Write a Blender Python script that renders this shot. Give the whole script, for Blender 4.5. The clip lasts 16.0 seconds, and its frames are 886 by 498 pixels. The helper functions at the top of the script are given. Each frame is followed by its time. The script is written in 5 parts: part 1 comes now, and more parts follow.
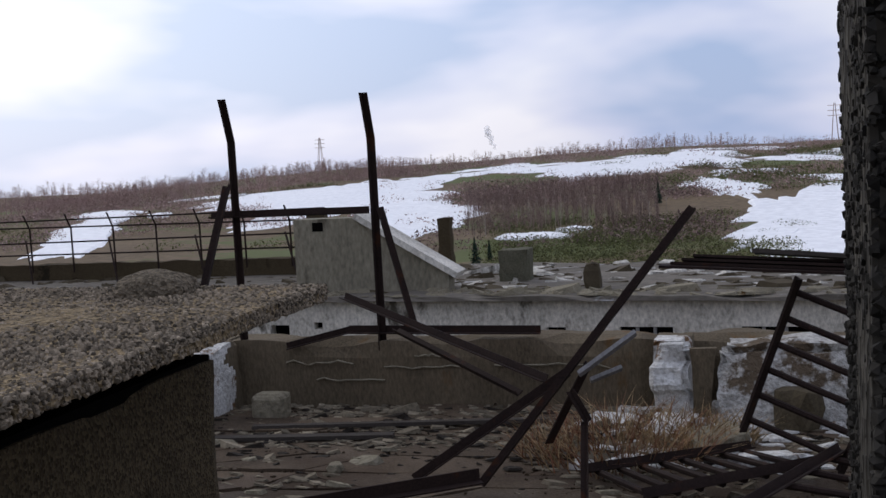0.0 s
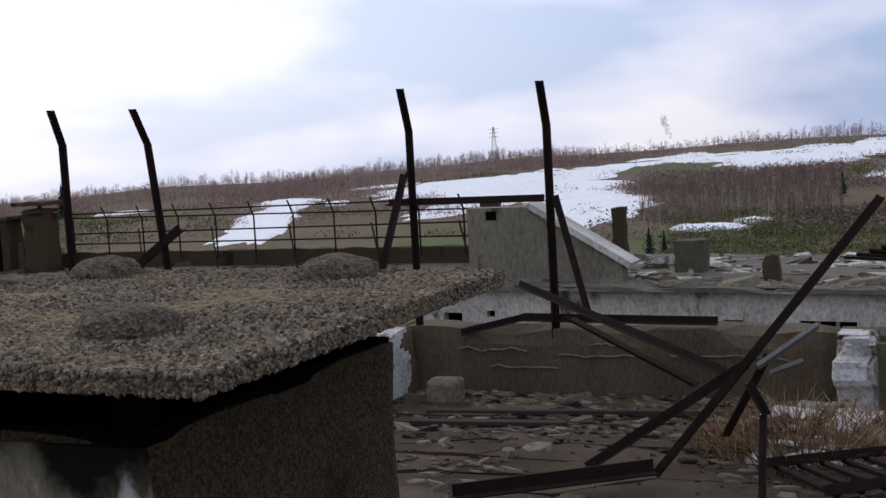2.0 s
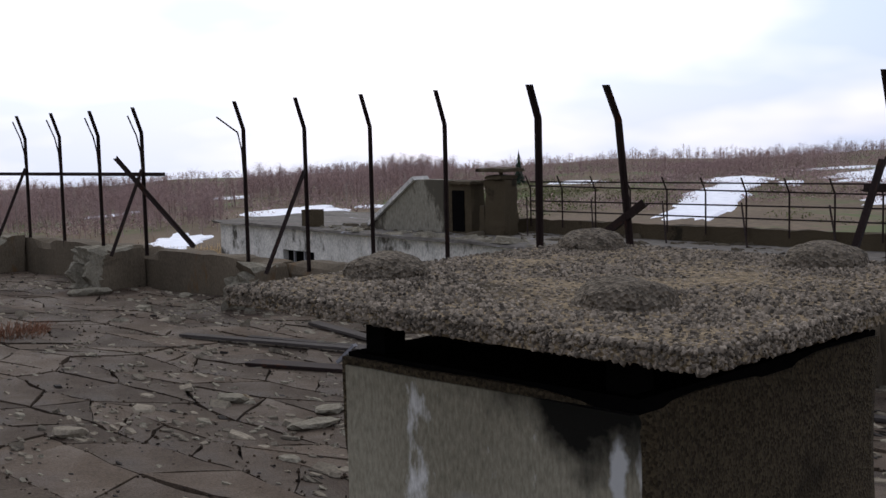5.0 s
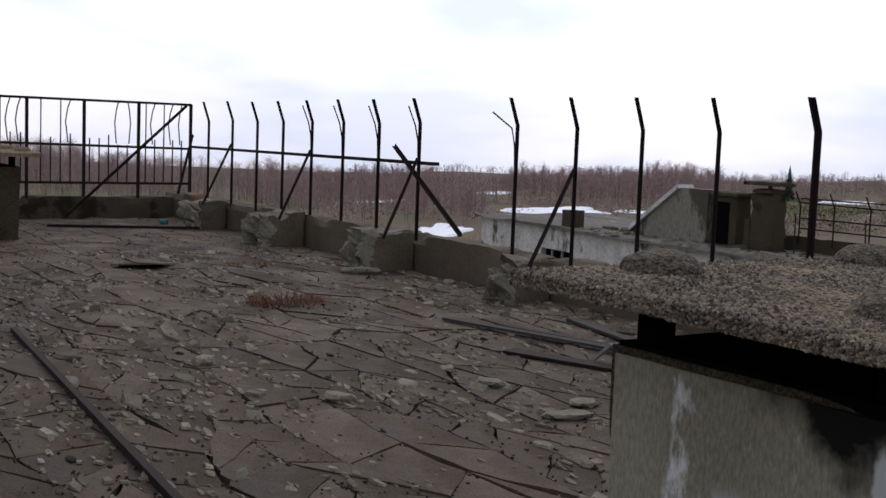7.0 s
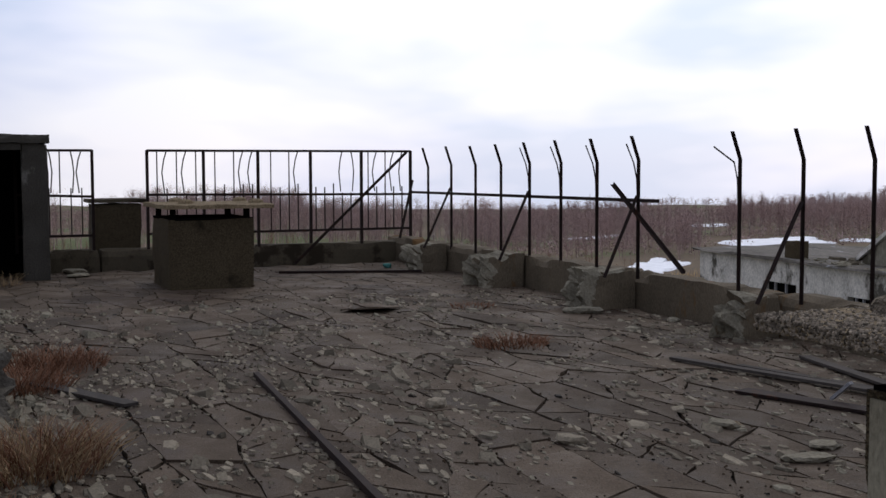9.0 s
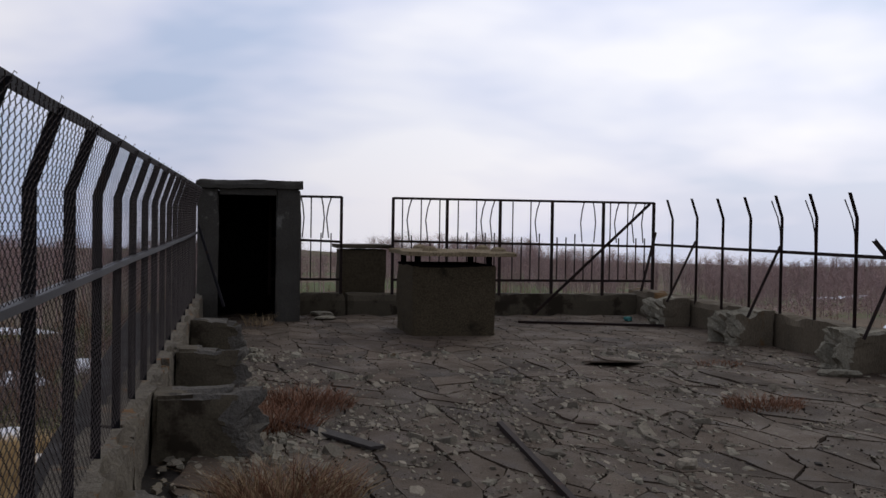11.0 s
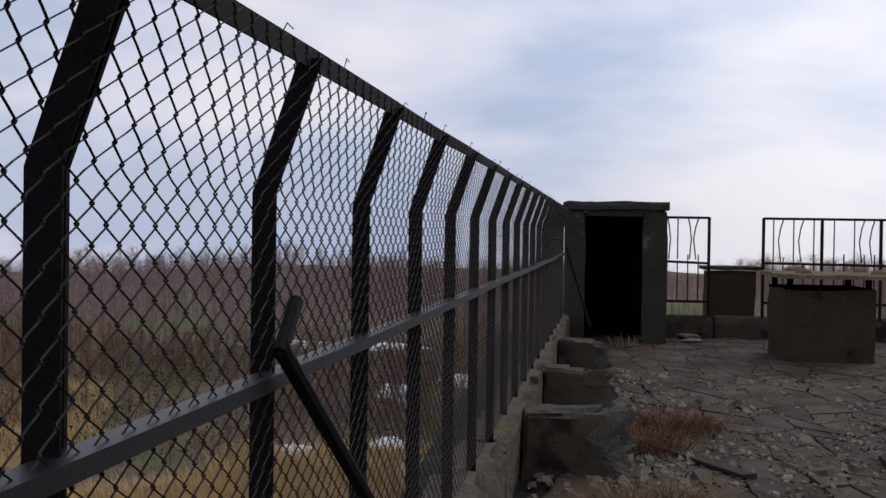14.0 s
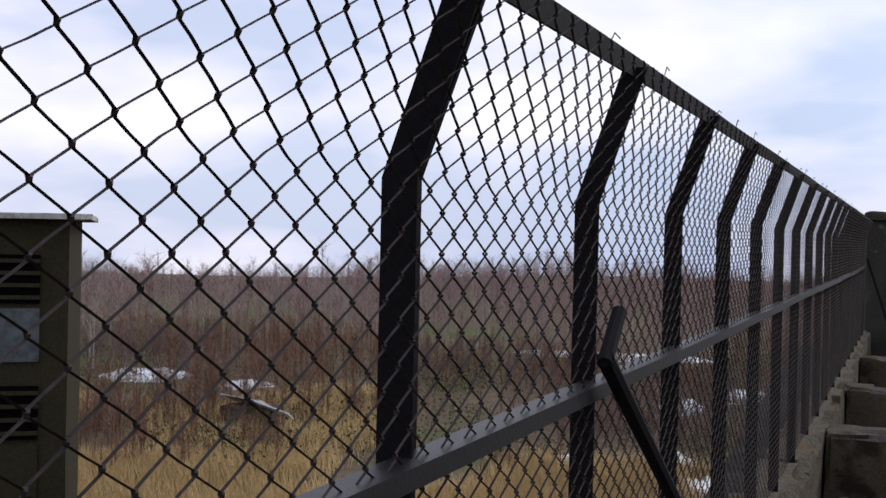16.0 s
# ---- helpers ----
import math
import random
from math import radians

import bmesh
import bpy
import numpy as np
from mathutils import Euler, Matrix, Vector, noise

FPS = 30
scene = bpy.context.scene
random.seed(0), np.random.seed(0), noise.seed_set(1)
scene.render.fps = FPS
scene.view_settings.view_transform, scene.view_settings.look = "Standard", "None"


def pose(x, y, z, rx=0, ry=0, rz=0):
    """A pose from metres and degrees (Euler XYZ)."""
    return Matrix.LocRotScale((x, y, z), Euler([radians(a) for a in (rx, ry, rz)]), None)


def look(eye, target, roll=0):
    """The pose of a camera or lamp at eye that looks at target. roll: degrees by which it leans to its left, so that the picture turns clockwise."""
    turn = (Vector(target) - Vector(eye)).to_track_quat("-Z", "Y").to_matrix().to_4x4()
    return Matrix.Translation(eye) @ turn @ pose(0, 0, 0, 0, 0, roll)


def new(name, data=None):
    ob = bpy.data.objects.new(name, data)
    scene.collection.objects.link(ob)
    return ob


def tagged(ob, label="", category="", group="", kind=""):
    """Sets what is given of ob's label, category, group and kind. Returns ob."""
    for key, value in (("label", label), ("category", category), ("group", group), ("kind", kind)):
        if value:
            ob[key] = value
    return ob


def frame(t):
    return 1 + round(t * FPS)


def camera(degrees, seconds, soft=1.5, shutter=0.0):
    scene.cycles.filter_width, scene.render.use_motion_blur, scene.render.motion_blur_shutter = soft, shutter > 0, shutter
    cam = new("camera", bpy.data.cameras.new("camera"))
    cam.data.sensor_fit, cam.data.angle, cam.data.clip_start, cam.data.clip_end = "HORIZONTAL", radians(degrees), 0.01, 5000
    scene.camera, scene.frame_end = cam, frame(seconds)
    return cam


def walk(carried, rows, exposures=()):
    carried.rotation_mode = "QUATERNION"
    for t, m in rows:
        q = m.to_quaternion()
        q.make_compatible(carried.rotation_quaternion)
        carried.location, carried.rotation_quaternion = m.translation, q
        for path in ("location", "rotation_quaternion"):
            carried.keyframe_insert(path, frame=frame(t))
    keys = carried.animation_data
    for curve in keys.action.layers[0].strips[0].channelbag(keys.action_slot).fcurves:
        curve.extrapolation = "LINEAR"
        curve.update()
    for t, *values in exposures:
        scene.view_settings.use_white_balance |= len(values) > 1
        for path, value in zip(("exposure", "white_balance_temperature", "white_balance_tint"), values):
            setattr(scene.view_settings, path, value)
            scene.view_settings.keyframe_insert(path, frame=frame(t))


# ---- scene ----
# Roof axes: x runs along the roof to the right, y across it, z = 0 on the roof.
cam = camera(40.6, 16.0)
PATH = [
    (0.0, 0.000, 0.000, 1.600, 14.85, -5.05, 3.07),
    (0.5, -0.003, -0.012, 1.596, 15.02, -4.92, 3.04),
    (1.0, -0.008, -0.022, 1.596, 16.46, -4.67, 2.47),
    (1.5, 0.006, -0.042, 1.599, 19.06, -4.44, 2.61),
    (2.0, -0.005, -0.026, 1.594, 23.12, -5.11, 3.19),
    (2.5, -0.026, -0.019, 1.590, 28.31, -5.94, 4.54),
    (3.0, -0.028, -0.039, 1.592, 31.73, -6.11, 3.79),
    (3.5, -0.028, -0.066, 1.593, 34.65, -6.43, 3.43),
    (4.0, -0.031, -0.096, 1.609, 37.09, -5.84, 3.28),
    (4.5, -0.036, -0.134, 1.618, 40.38, -5.81, 2.59),
    (5.0, -0.047, -0.164, 1.620, 44.45, -5.50, 1.36),
    (7.5, 0.063, -0.366, 1.605, 59.71, -5.69, -2.08),
    (8.0, 0.048, -0.389, 1.612, 62.34, -5.64, -1.49),
    (8.5, 0.040, -0.393, 1.623, 64.72, -5.02, -0.87),
    (9.0, 0.074, -0.431, 1.645, 67.10, -3.94, 0.15),
    (11.5, -0.108, -0.507, 1.621, 80.65, -1.87, -1.84),
    (12.0, -0.096, -0.514, 1.618, 82.62, -2.16, -2.36),
    (12.5, -0.036, -0.509, 1.614, 84.86, -1.45, -1.47),
    (13.0, -0.038, -0.505, 1.622, 88.32, -1.52, 0.12),
    (13.5, -0.040, -0.518, 1.624, 92.74, -0.66, -0.62),
    (14.0, -0.066, -0.531, 1.628, 95.59, -0.82, -0.82),
    (14.5, -0.060, -0.543, 1.628, 98.90, -1.19, -0.68),
    (15.0, -0.083, -0.570, 1.623, 102.33, -1.43, -1.16),
    (15.5, -0.053, -0.587, 1.633, 105.94, -1.73, -1.65),
    (16.0, -0.052, -0.609, 1.627, 109.01, -0.59, -1.25),
]
walk(cam, [(t, pose(x, y, z, 90 + pitch, roll, yaw)) for t, x, y, z, yaw, pitch, roll in PATH],
     [(0.0, 0.0), (4.0, 0.08), (5.0, 0.14), (7.5, -0.02), (9.0, -0.1), (11.5, -0.36), (12.5, -0.4), (14.0, -0.28), (15.0, -0.22), (16.0, 0.12)])

# ---- light: overcast spring sky, the sun behind cloud over the far side of the roof ----
SUN_AZ, SUN_EL = 52.0, 34.0
sun_dir = Vector((-math.sin(radians(SUN_AZ)) * math.cos(radians(SUN_EL)), math.cos(radians(SUN_AZ)) * math.cos(radians(SUN_EL)), math.sin(radians(SUN_EL))))
world = bpy.data.worlds.new("overcast_sky")
scene.world = world
world.use_nodes = True
wt = world.node_tree
wt.nodes.clear()


def wnode(kind, **kw):
    n = wt.nodes.new(kind)
    for k, v in kw.items():
        n.inputs[k].default_value = v
    return n


w_out = wt.nodes.new("ShaderNodeOutputWorld")
w_bg = wnode("ShaderNodeBackground", Strength=1.0)
w_co = wt.nodes.new("ShaderNodeTexCoord")
w_sky = wt.nodes.new("ShaderNodeTexSky")
w_sky.sky_type, w_sky.sun_disc = "NISHITA", False
w_sky.sun_elevation, w_sky.sun_rotation = radians(SUN_EL), radians(-SUN_AZ)
w_skym = wt.nodes.new("ShaderNodeVectorMath")
w_skym.operation = "SCALE"
w_skym.inputs["Scale"].default_value = 0.10
w_map = wt.nodes.new("ShaderNodeMapping")
w_map.inputs["Scale"].default_value = (0.95, 0.95, 3.0)
w_map.inputs["Location"].default_value = (0.35, 0.1, 0.0)
w_noise = wnode("ShaderNodeTexNoise", Scale=2.7, Detail=4.0, Roughness=0.5, Distortion=0.15)
w_ramp = wt.nodes.new("ShaderNodeValToRGB")
w_ramp.color_ramp.elements[0].position, w_ramp.color_ramp.elements[0].color = 0.41, (0.38, 0.49, 0.76, 1)
w_ramp.color_ramp.elements[1].position, w_ramp.color_ramp.elements[1].color = 0.60, (0.83, 0.84, 0.97, 1)
w_mid = w_ramp.color_ramp.elements.new(0.49)
w_mid.color = (0.60, 0.65, 0.88, 1)
w_dot = wt.nodes.new("ShaderNodeVectorMath")
w_dot.operation = "DOT_PRODUCT"
w_dot.inputs[1].default_value = sun_dir
w_glow = wt.nodes.new("ShaderNodeMapRange")
w_glow.interpolation_type = "SMOOTHSTEP"
w_glow.inputs["From Min"].default_value, w_glow.inputs["From Max"].default_value = 0.55, 1.0
w_glow.inputs["To Min"].default_value, w_glow.inputs["To Max"].default_value = 0.0, 0.8
w_add = wt.nodes.new("ShaderNodeMix")
w_add.data_type, w_add.blend_type = "RGBA", "ADD"
w_add.inputs[7].default_value = (0.62, 0.60, 0.56, 1)
w_mix = wt.nodes.new("ShaderNodeMix")
w_mix.data_type = "RGBA"
w_mix.inputs[0].default_value = 0.88
wt.links.new(w_co.outputs["Generated"], w_map.inputs["Vector"])
wt.links.new(w_map.outputs[0], w_noise.inputs["Vector"])
wt.links.new(w_noise.outputs["Fac"], w_ramp.inputs["Fac"])
wt.links.new(w_co.outputs["Generated"], w_dot.inputs[0])
wt.links.new(w_dot.outputs["Value"], w_glow.inputs["Value"])
wt.links.new(w_glow.outputs[0], w_add.inputs[0])
wt.links.new(w_ramp.outputs["Color"], w_add.inputs[6])
wt.links.new(w_sky.outputs[0], w_skym.inputs[0])
wt.links.new(w_skym.outputs[0], w_mix.inputs[6])
w_dot2 = wt.nodes.new("ShaderNodeVectorMath")
w_dot2.operation = "DOT_PRODUCT"
w_dot2.inputs[1].default_value = (-0.83, -0.52, 0.20)
w_glow2 = wt.nodes.new("ShaderNodeMapRange")
w_glow2.interpolation_type = "SMOOTHSTEP"
w_glow2.inputs["From Min"].default_value, w_glow2.inputs["From Max"].default_value = 0.80, 1.0
w_glow2.inputs["To Min"].default_value, w_glow2.inputs["To Max"].default_value = 0.0, 0.42
w_add2 = wt.nodes.new("ShaderNodeMix")
w_add2.data_type, w_add2.blend_type = "RGBA", "ADD"
w_add2.inputs[7].default_value = (0.54, 0.44, 0.32, 1)
wt.links.new(w_co.outputs["Generated"], w_dot2.inputs[0])
wt.links.new(w_dot2.outputs["Value"], w_glow2.inputs["Value"])
wt.links.new(w_glow2.outputs[0], w_add2.inputs[0])
wt.links.new(w_add.outputs[2], w_add2.inputs[6])
wt.links.new(w_add2.outputs[2], w_mix.inputs[7])
wt.links.new(w_mix.outputs[2], w_bg.inputs["Color"])
wt.links.new(w_bg.outputs[0], w_out.inputs["Surface"])

sun = new("sun", bpy.data.lights.new("sun", "SUN"))
sun.data.energy, sun.data.angle, sun.data.color = 0.7, radians(25), (1.0, 0.96, 0.9)
sun.matrix_world = look(sun_dir * 60, (0, 0, 0))


# ---- materials ----
def material(name, dark, light, scale=3.0, fine=40.0, rough=0.85, bump=0.3, bump_dist=0.01, metal=0.0, patch=None, patch_scale=0.8, patch_at=0.6, detail=8.0, stretch=(1, 1, 1), island=0.0, wet=0.0, pebble=0.0, shine=0.1):
    """Two scales of noise between two colours, a third colour in patches, fine relief."""
    m = bpy.data.materials.new(name)
    m.use_nodes = True
    nt = m.node_tree
    b = nt.nodes["Principled BSDF"]
    co = nt.nodes.new("ShaderNodeTexCoord")
    mp = nt.nodes.new("ShaderNodeMapping")
    mp.inputs["Scale"].default_value = stretch
    nt.links.new(co.outputs["Object"], mp.inputs["Vector"])

    def noise_tex(s, d=6.0, r=0.6):
        n = nt.nodes.new("ShaderNodeTexNoise")
        n.inputs["Scale"].default_value, n.inputs["Detail"].default_value, n.inputs["Roughness"].default_value = s, d, r
        nt.links.new(mp.outputs[0], n.inputs["Vector"])
        return n.outputs["Fac"]

    def ranged(sock, a, c):
        r = nt.nodes.new("ShaderNodeMapRange")
        r.inputs["From Min"].default_value, r.inputs["From Max"].default_value = a, c
        nt.links.new(sock, r.inputs["Value"])
        return r.outputs[0]

    def mix(f, a, c, blend="MIX"):
        x = nt.nodes.new("ShaderNodeMix")
        x.data_type, x.blend_type = "RGBA", blend
        for i, s in ((0, f), (6, a), (7, c)):
            if isinstance(s, (int, float)):
                x.inputs[i].default_value = s
            elif isinstance(s, tuple):
                x.inputs[i].default_value = (*s, 1)
            else:
                nt.links.new(s, x.inputs[i])
        return x.outputs[2]

    big, small = noise_tex(scale, detail), noise_tex(fine, 4.0)
    col = mix(ranged(big, 0.3, 0.7), dark, light)
    grain = ranged(small, 0.2, 0.8)
    col = mix(0.55, col, mix(grain, tuple(v * 0.55 for v in dark), tuple(min(1, v * 1.35) for v in light)))
    if pebble:
        vo = nt.nodes.new("ShaderNodeTexVoronoi")
        vo.inputs["Scale"].default_value = pebble
        nt.links.new(mp.outputs[0], vo.inputs["Vector"])
        sep = nt.nodes.new("ShaderNodeSeparateColor")
        nt.links.new(vo.outputs["Color"], sep.inputs[0])
        col = mix(0.6, col, mix(sep.outputs[0], tuple(v * 0.45 for v in dark), tuple(min(1, v * 1.7) for v in light)))
    if patch:
        pn = noise_tex(patch_scale, 7.0, 0.65)
        col = mix(ranged(pn, patch_at, patch_at + 0.06), col, patch)
    if island:
        g = nt.nodes.new("ShaderNodeNewGeometry")
        o = nt.nodes.new("ShaderNodeObjectInfo")
        ad = nt.nodes.new("ShaderNodeMath")
        ad.operation = "ADD"
        nt.links.new(g.outputs["Random Per Island"], ad.inputs[0])
        nt.links.new(o.outputs["Random"], ad.inputs[1])
        fr = nt.nodes.new("ShaderNodeMath")
        fr.operation = "FRACT"
        nt.links.new(ad.outputs[0], fr.inputs[0])
        r = nt.nodes.new("ShaderNodeMapRange")
        r.inputs["To Min"].default_value, r.inputs["To Max"].default_value = 1 - island, 1 + island
        nt.links.new(fr.outputs[0], r.inputs["Value"])
        sc = nt.nodes.new("ShaderNodeVectorMath")
        sc.operation = "SCALE"
        nt.links.new(col, sc.inputs[0])
        nt.links.new(r.outputs[0], sc.inputs["Scale"])
        col = sc.outputs[0]
    nt.links.new(col, b.inputs["Base Color"])
    b.inputs["Metallic"].default_value = metal
    b.inputs["Specular IOR Level"].default_value = shine
    b.inputs["Roughness"].default_value = rough
    if wet:
        wr = nt.nodes.new("ShaderNodeMapRange")
        wr.inputs["From Min"].default_value, wr.inputs["From Max"].default_value = 0.4, 0.62
        wr.inputs["To Min"].default_value, wr.inputs["To Max"].default_value = rough, rough - wet
        nt.links.new(big, wr.inputs["Value"])
        nt.links.new(wr.outputs[0], b.inputs["Roughness"])
    if bump:
        bp = nt.nodes.new("ShaderNodeBump")
        bp.inputs["Strength"].default_value, bp.inputs["Distance"].default_value = bump, bump_dist
        hsum = nt.nodes.new("ShaderNodeMath")
        hsum.operation = "ADD"
        nt.links.new(big, hsum.inputs[0])
        nt.links.new(vo.outputs["Distance"] if pebble else small, hsum.inputs[1])
        nt.links.new(hsum.outputs[0], bp.inputs["Height"])
        nt.links.new(bp.outputs[0], b.inputs["Normal"])
    return m


M_SCREED = material("roof_screed", (0.036, 0.0255, 0.0168), (0.108, 0.0785, 0.052), 1.7, 70, 0.9, 0.8, 0.012, patch=(0.056, 0.0385, 0.025), patch_scale=0.7, patch_at=0.52, island=0.28, wet=0.25)
M_BITUMEN = material("roof_bed", (0.0101, 0.00823, 0.00634), (0.0316, 0.0253, 0.019), 2.0, 45, 0.92, 0.6, 0.015, wet=0.2)
M_CONCRETE = material("old_concrete", (0.0411, 0.0319, 0.0191), (0.0929, 0.0749, 0.0478), 1.6, 60, 0.9, 0.35, 0.008, patch=(0.0274, 0.0203, 0.0122), patch_scale=1.3, patch_at=0.56)
M_SIDE = material("crumbling_ochre_concrete", (0.048, 0.039, 0.028), (0.165, 0.138, 0.098), 4.5, 50, 0.95, 0.9, 0.02, patch=(0.15, 0.078, 0.032), patch_scale=2.6, patch_at=0.58)
M_RENDER = material("damp_render", (0.030, 0.022, 0.012), (0.070, 0.053, 0.030), 1.4, 120, 0.92, 0.9, 0.006, patch=(0.022, 0.017, 0.010), patch_scale=1.0, patch_at=0.58, pebble=130)
M_PARAPET = material("brown_damp_parapet", (0.046, 0.035, 0.022), (0.145, 0.114, 0.074), 1.8, 70, 0.92, 0.5, 0.008, patch=(0.115, 0.062, 0.023), patch_scale=1.5, patch_at=0.57, stretch=(1, 1, 0.4))
M_GABLE = material("streaked_gable_concrete", (0.12, 0.108, 0.077), (0.269, 0.243, 0.18), 0.7, 12, 0.92, 0.4, 0.02, patch=(0.078, 0.0675, 0.0472), patch_scale=0.7, patch_at=0.55, stretch=(1, 1, 0.4))
M_HUT = material("dark_hut_concrete", (0.026, 0.022, 0.016), (0.066, 0.059, 0.047), 1.8, 60, 0.92, 0.6, 0.014, patch=(0.125, 0.115, 0.095), patch_scale=2.2, patch_at=0.61)
M_PEB = material("loose_pebbles", (0.068, 0.053, 0.037), (0.25, 0.205, 0.148), 6, 60, 0.9, 0.0, island=0.75)
# wall pebbles with the doorway's shade in their colour
M_DARKPEBBLES = material("shade_painted_pebbles", (0.010, 0.009, 0.007), (0.034, 0.031, 0.026), 6, 60, 0.9, 0.0, island=0.6)
M_CRUMB = material("crack_crumbs", (0.012, 0.009, 0.006), (0.058, 0.040, 0.024), 5, 40, 0.95, 0.0, island=0.5)
M_DOME = material("rough_mortar", (0.058, 0.046, 0.031), (0.15, 0.122, 0.086), 4, 60, 0.95, 1.0, 0.012, pebble=110)
M_LIME = material("lime_streaked_render", (0.13, 0.112, 0.07), (0.34, 0.305, 0.215), 1.6, 90, 0.9, 0.5, 0.004, patch=(0.70, 0.68, 0.61), patch_scale=3.4, patch_at=0.57, stretch=(1, 1, 0.4))
M_PEBBLE = material("exposed_aggregate", (0.1, 0.0702, 0.0376), (0.242, 0.182, 0.105), 1.5, 70, 0.92, 1.0, 0.014, patch=(0.0585, 0.0428, 0.0211), patch_scale=1.8, patch_at=0.6, pebble=85)
# pebbledash darkened to stand for the shade at the doorway
M_DARKPEB = material("shade_painted_pebbledash", (0.018, 0.016, 0.012), (0.05, 0.045, 0.036), 2.0, 70, 0.95, 0.9, 0.01, pebble=60)
M_SPALLED = material("spalled_concrete", (0.0871, 0.0753, 0.0512), (0.267, 0.235, 0.167), 3.0, 35, 0.92, 0.9, 0.02, patch=(0.0803, 0.0452, 0.0162), patch_scale=2.4, patch_at=0.63)
M_WHITE = material("flaking_whitewash", (0.30, 0.27, 0.22), (0.80, 0.78, 0.72), 7.0, 40, 0.92, 1.0, 0.03, patch=(0.15, 0.085, 0.04), patch_scale=6.5, patch_at=0.58)
M_FLAKED = material("flaked_rubble_wall", (0.15, 0.135, 0.11), (0.66, 0.64, 0.59), 8.0, 34, 0.92, 1.0, 0.04, patch=(0.12, 0.09, 0.06), patch_scale=5.5, patch_at=0.52)
M_RUST = material("rusted_steel", (0.0106, 0.007, 0.00665), (0.0308, 0.0192, 0.015), 6, 90, 0.8, 0.3, 0.003, metal=0.1, patch=(0.0433, 0.0175, 0.00914), patch_scale=5, patch_at=0.6)
M_WIRE = material("fence_wire", (0.022, 0.016, 0.014), (0.07, 0.055, 0.048), 8, 80, 0.6, 0.0, metal=0.2)
M_PAINT = material("dark_painted_steel", (0.00416, 0.00351, 0.00383), (0.0119, 0.00992, 0.0108), 5, 110, 0.78, 0.3, 0.002, metal=0.0, patch=(0.0164, 0.00756, 0.00438), patch_scale=7, patch_at=0.62)
M_WETSTEEL = material("wet_painted_steel", (0.006, 0.0055, 0.006), (0.018, 0.016, 0.017), 5, 110, 0.45, 0.3, 0.002, patch=(0.02, 0.011, 0.008), patch_scale=7, patch_at=0.62, shine=0.25)
M_STONE = material("broken_concrete_chips", (0.065, 0.053, 0.036), (0.22, 0.185, 0.13), 5, 60, 0.9, 0.5, 0.006, island=0.45)
M_WOOD = material("weathered_board", (0.027, 0.0216, 0.018), (0.078, 0.066, 0.0552), 4, 60, 0.85, 0.4, 0.004, stretch=(0.4, 3, 3), island=0.25)
M_PALEWOOD = material("silvered_board", (0.128, 0.12, 0.112), (0.272, 0.264, 0.256), 4, 60, 0.85, 0.3, 0.004)
M_DRYGRASS = material("dry_stems", (0.12, 0.078, 0.042), (0.36, 0.252, 0.132), 6, 30, 0.9, 0.0, island=0.4)
M_REDSTEM = material("red_brown_stems", (0.095, 0.0438, 0.0249), (0.215, 0.104, 0.057), 6, 30, 0.9, 0.0, island=0.4)
M_WALL2 = material("stained_plaster_wall", (0.17, 0.157, 0.127), (0.74, 0.70, 0.61), 1.5, 14, 0.92, 0.6, 0.04, patch=(0.085, 0.077, 0.06), patch_scale=0.6, patch_at=0.555, stretch=(1, 1, 0.6))
M_ROOF2 = material("slushy_far_roof", (0.055, 0.047, 0.037), (0.18, 0.16, 0.132), 0.6, 6, 0.92, 0.6, 0.05, patch=(0.36, 0.36, 0.35), patch_scale=1.1, patch_at=0.62, stretch=(0.5, 1.6, 1))
M_STEAM = bpy.data.materials.new("thin_steam")
M_STEAM.use_nodes = True
st_nodes, st_links = M_STEAM.node_tree.nodes, M_STEAM.node_tree.links
st_clear, st_white, st_mix = st_nodes.new("ShaderNodeBsdfTransparent"), st_nodes.new("ShaderNodeBsdfTranslucent"), st_nodes.new("ShaderNodeMixShader")
st_white.inputs["Color"].default_value = (0.9, 0.9, 0.92, 1)
st_mix.inputs[0].default_value = 0.3
st_links.new(st_clear.outputs[0], st_mix.inputs[1])
st_links.new(st_white.outputs[0], st_mix.inputs[2])
st_links.new(st_mix.outputs[0], st_nodes["Material Output"].inputs["Surface"])
M_GROUND = material("spring_hillside", (0.085, 0.064, 0.043), (0.175, 0.128, 0.078), 0.035, 0.9, 0.95, 0.4, 0.3, patch=(0.10, 0.112, 0.045), patch_scale=0.03, patch_at=0.50)
M_SNOW = material("old_snow", (0.86, 0.87, 0.88), (0.95, 0.95, 0.95), 0.05, 0.8, 0.7, 0.2, 0.1)
# bare twigs far off, with the paleness of distance haze put into the colour
M_HAZE_TWIG = material("haze_pale_twigs", (0.178, 0.124, 0.114), (0.415, 0.29, 0.252), 0.05, 1.5, 0.95, 0.0, island=0.45)
M_BIRCH = material("pale_birch_bark", (0.2, 0.163, 0.131), (0.425, 0.362, 0.3), 0.3, 4, 0.9, 0.0, island=0.3)
M_COPSE = material("dark_bare_twigs", (0.11, 0.078, 0.068), (0.26, 0.185, 0.158), 0.05, 1.5, 0.95, 0.0, island=0.5)
M_SHRUB = material("dwarf_pine_green", (0.062, 0.070, 0.030), (0.14, 0.142, 0.060), 0.06, 2.0, 0.95, 0.0, island=0.5)
M_FIR = material("dark_fir_needles", (0.012, 0.022, 0.014), (0.03, 0.048, 0.03), 0.1, 2.0, 0.95, 0.0, island=0.4)
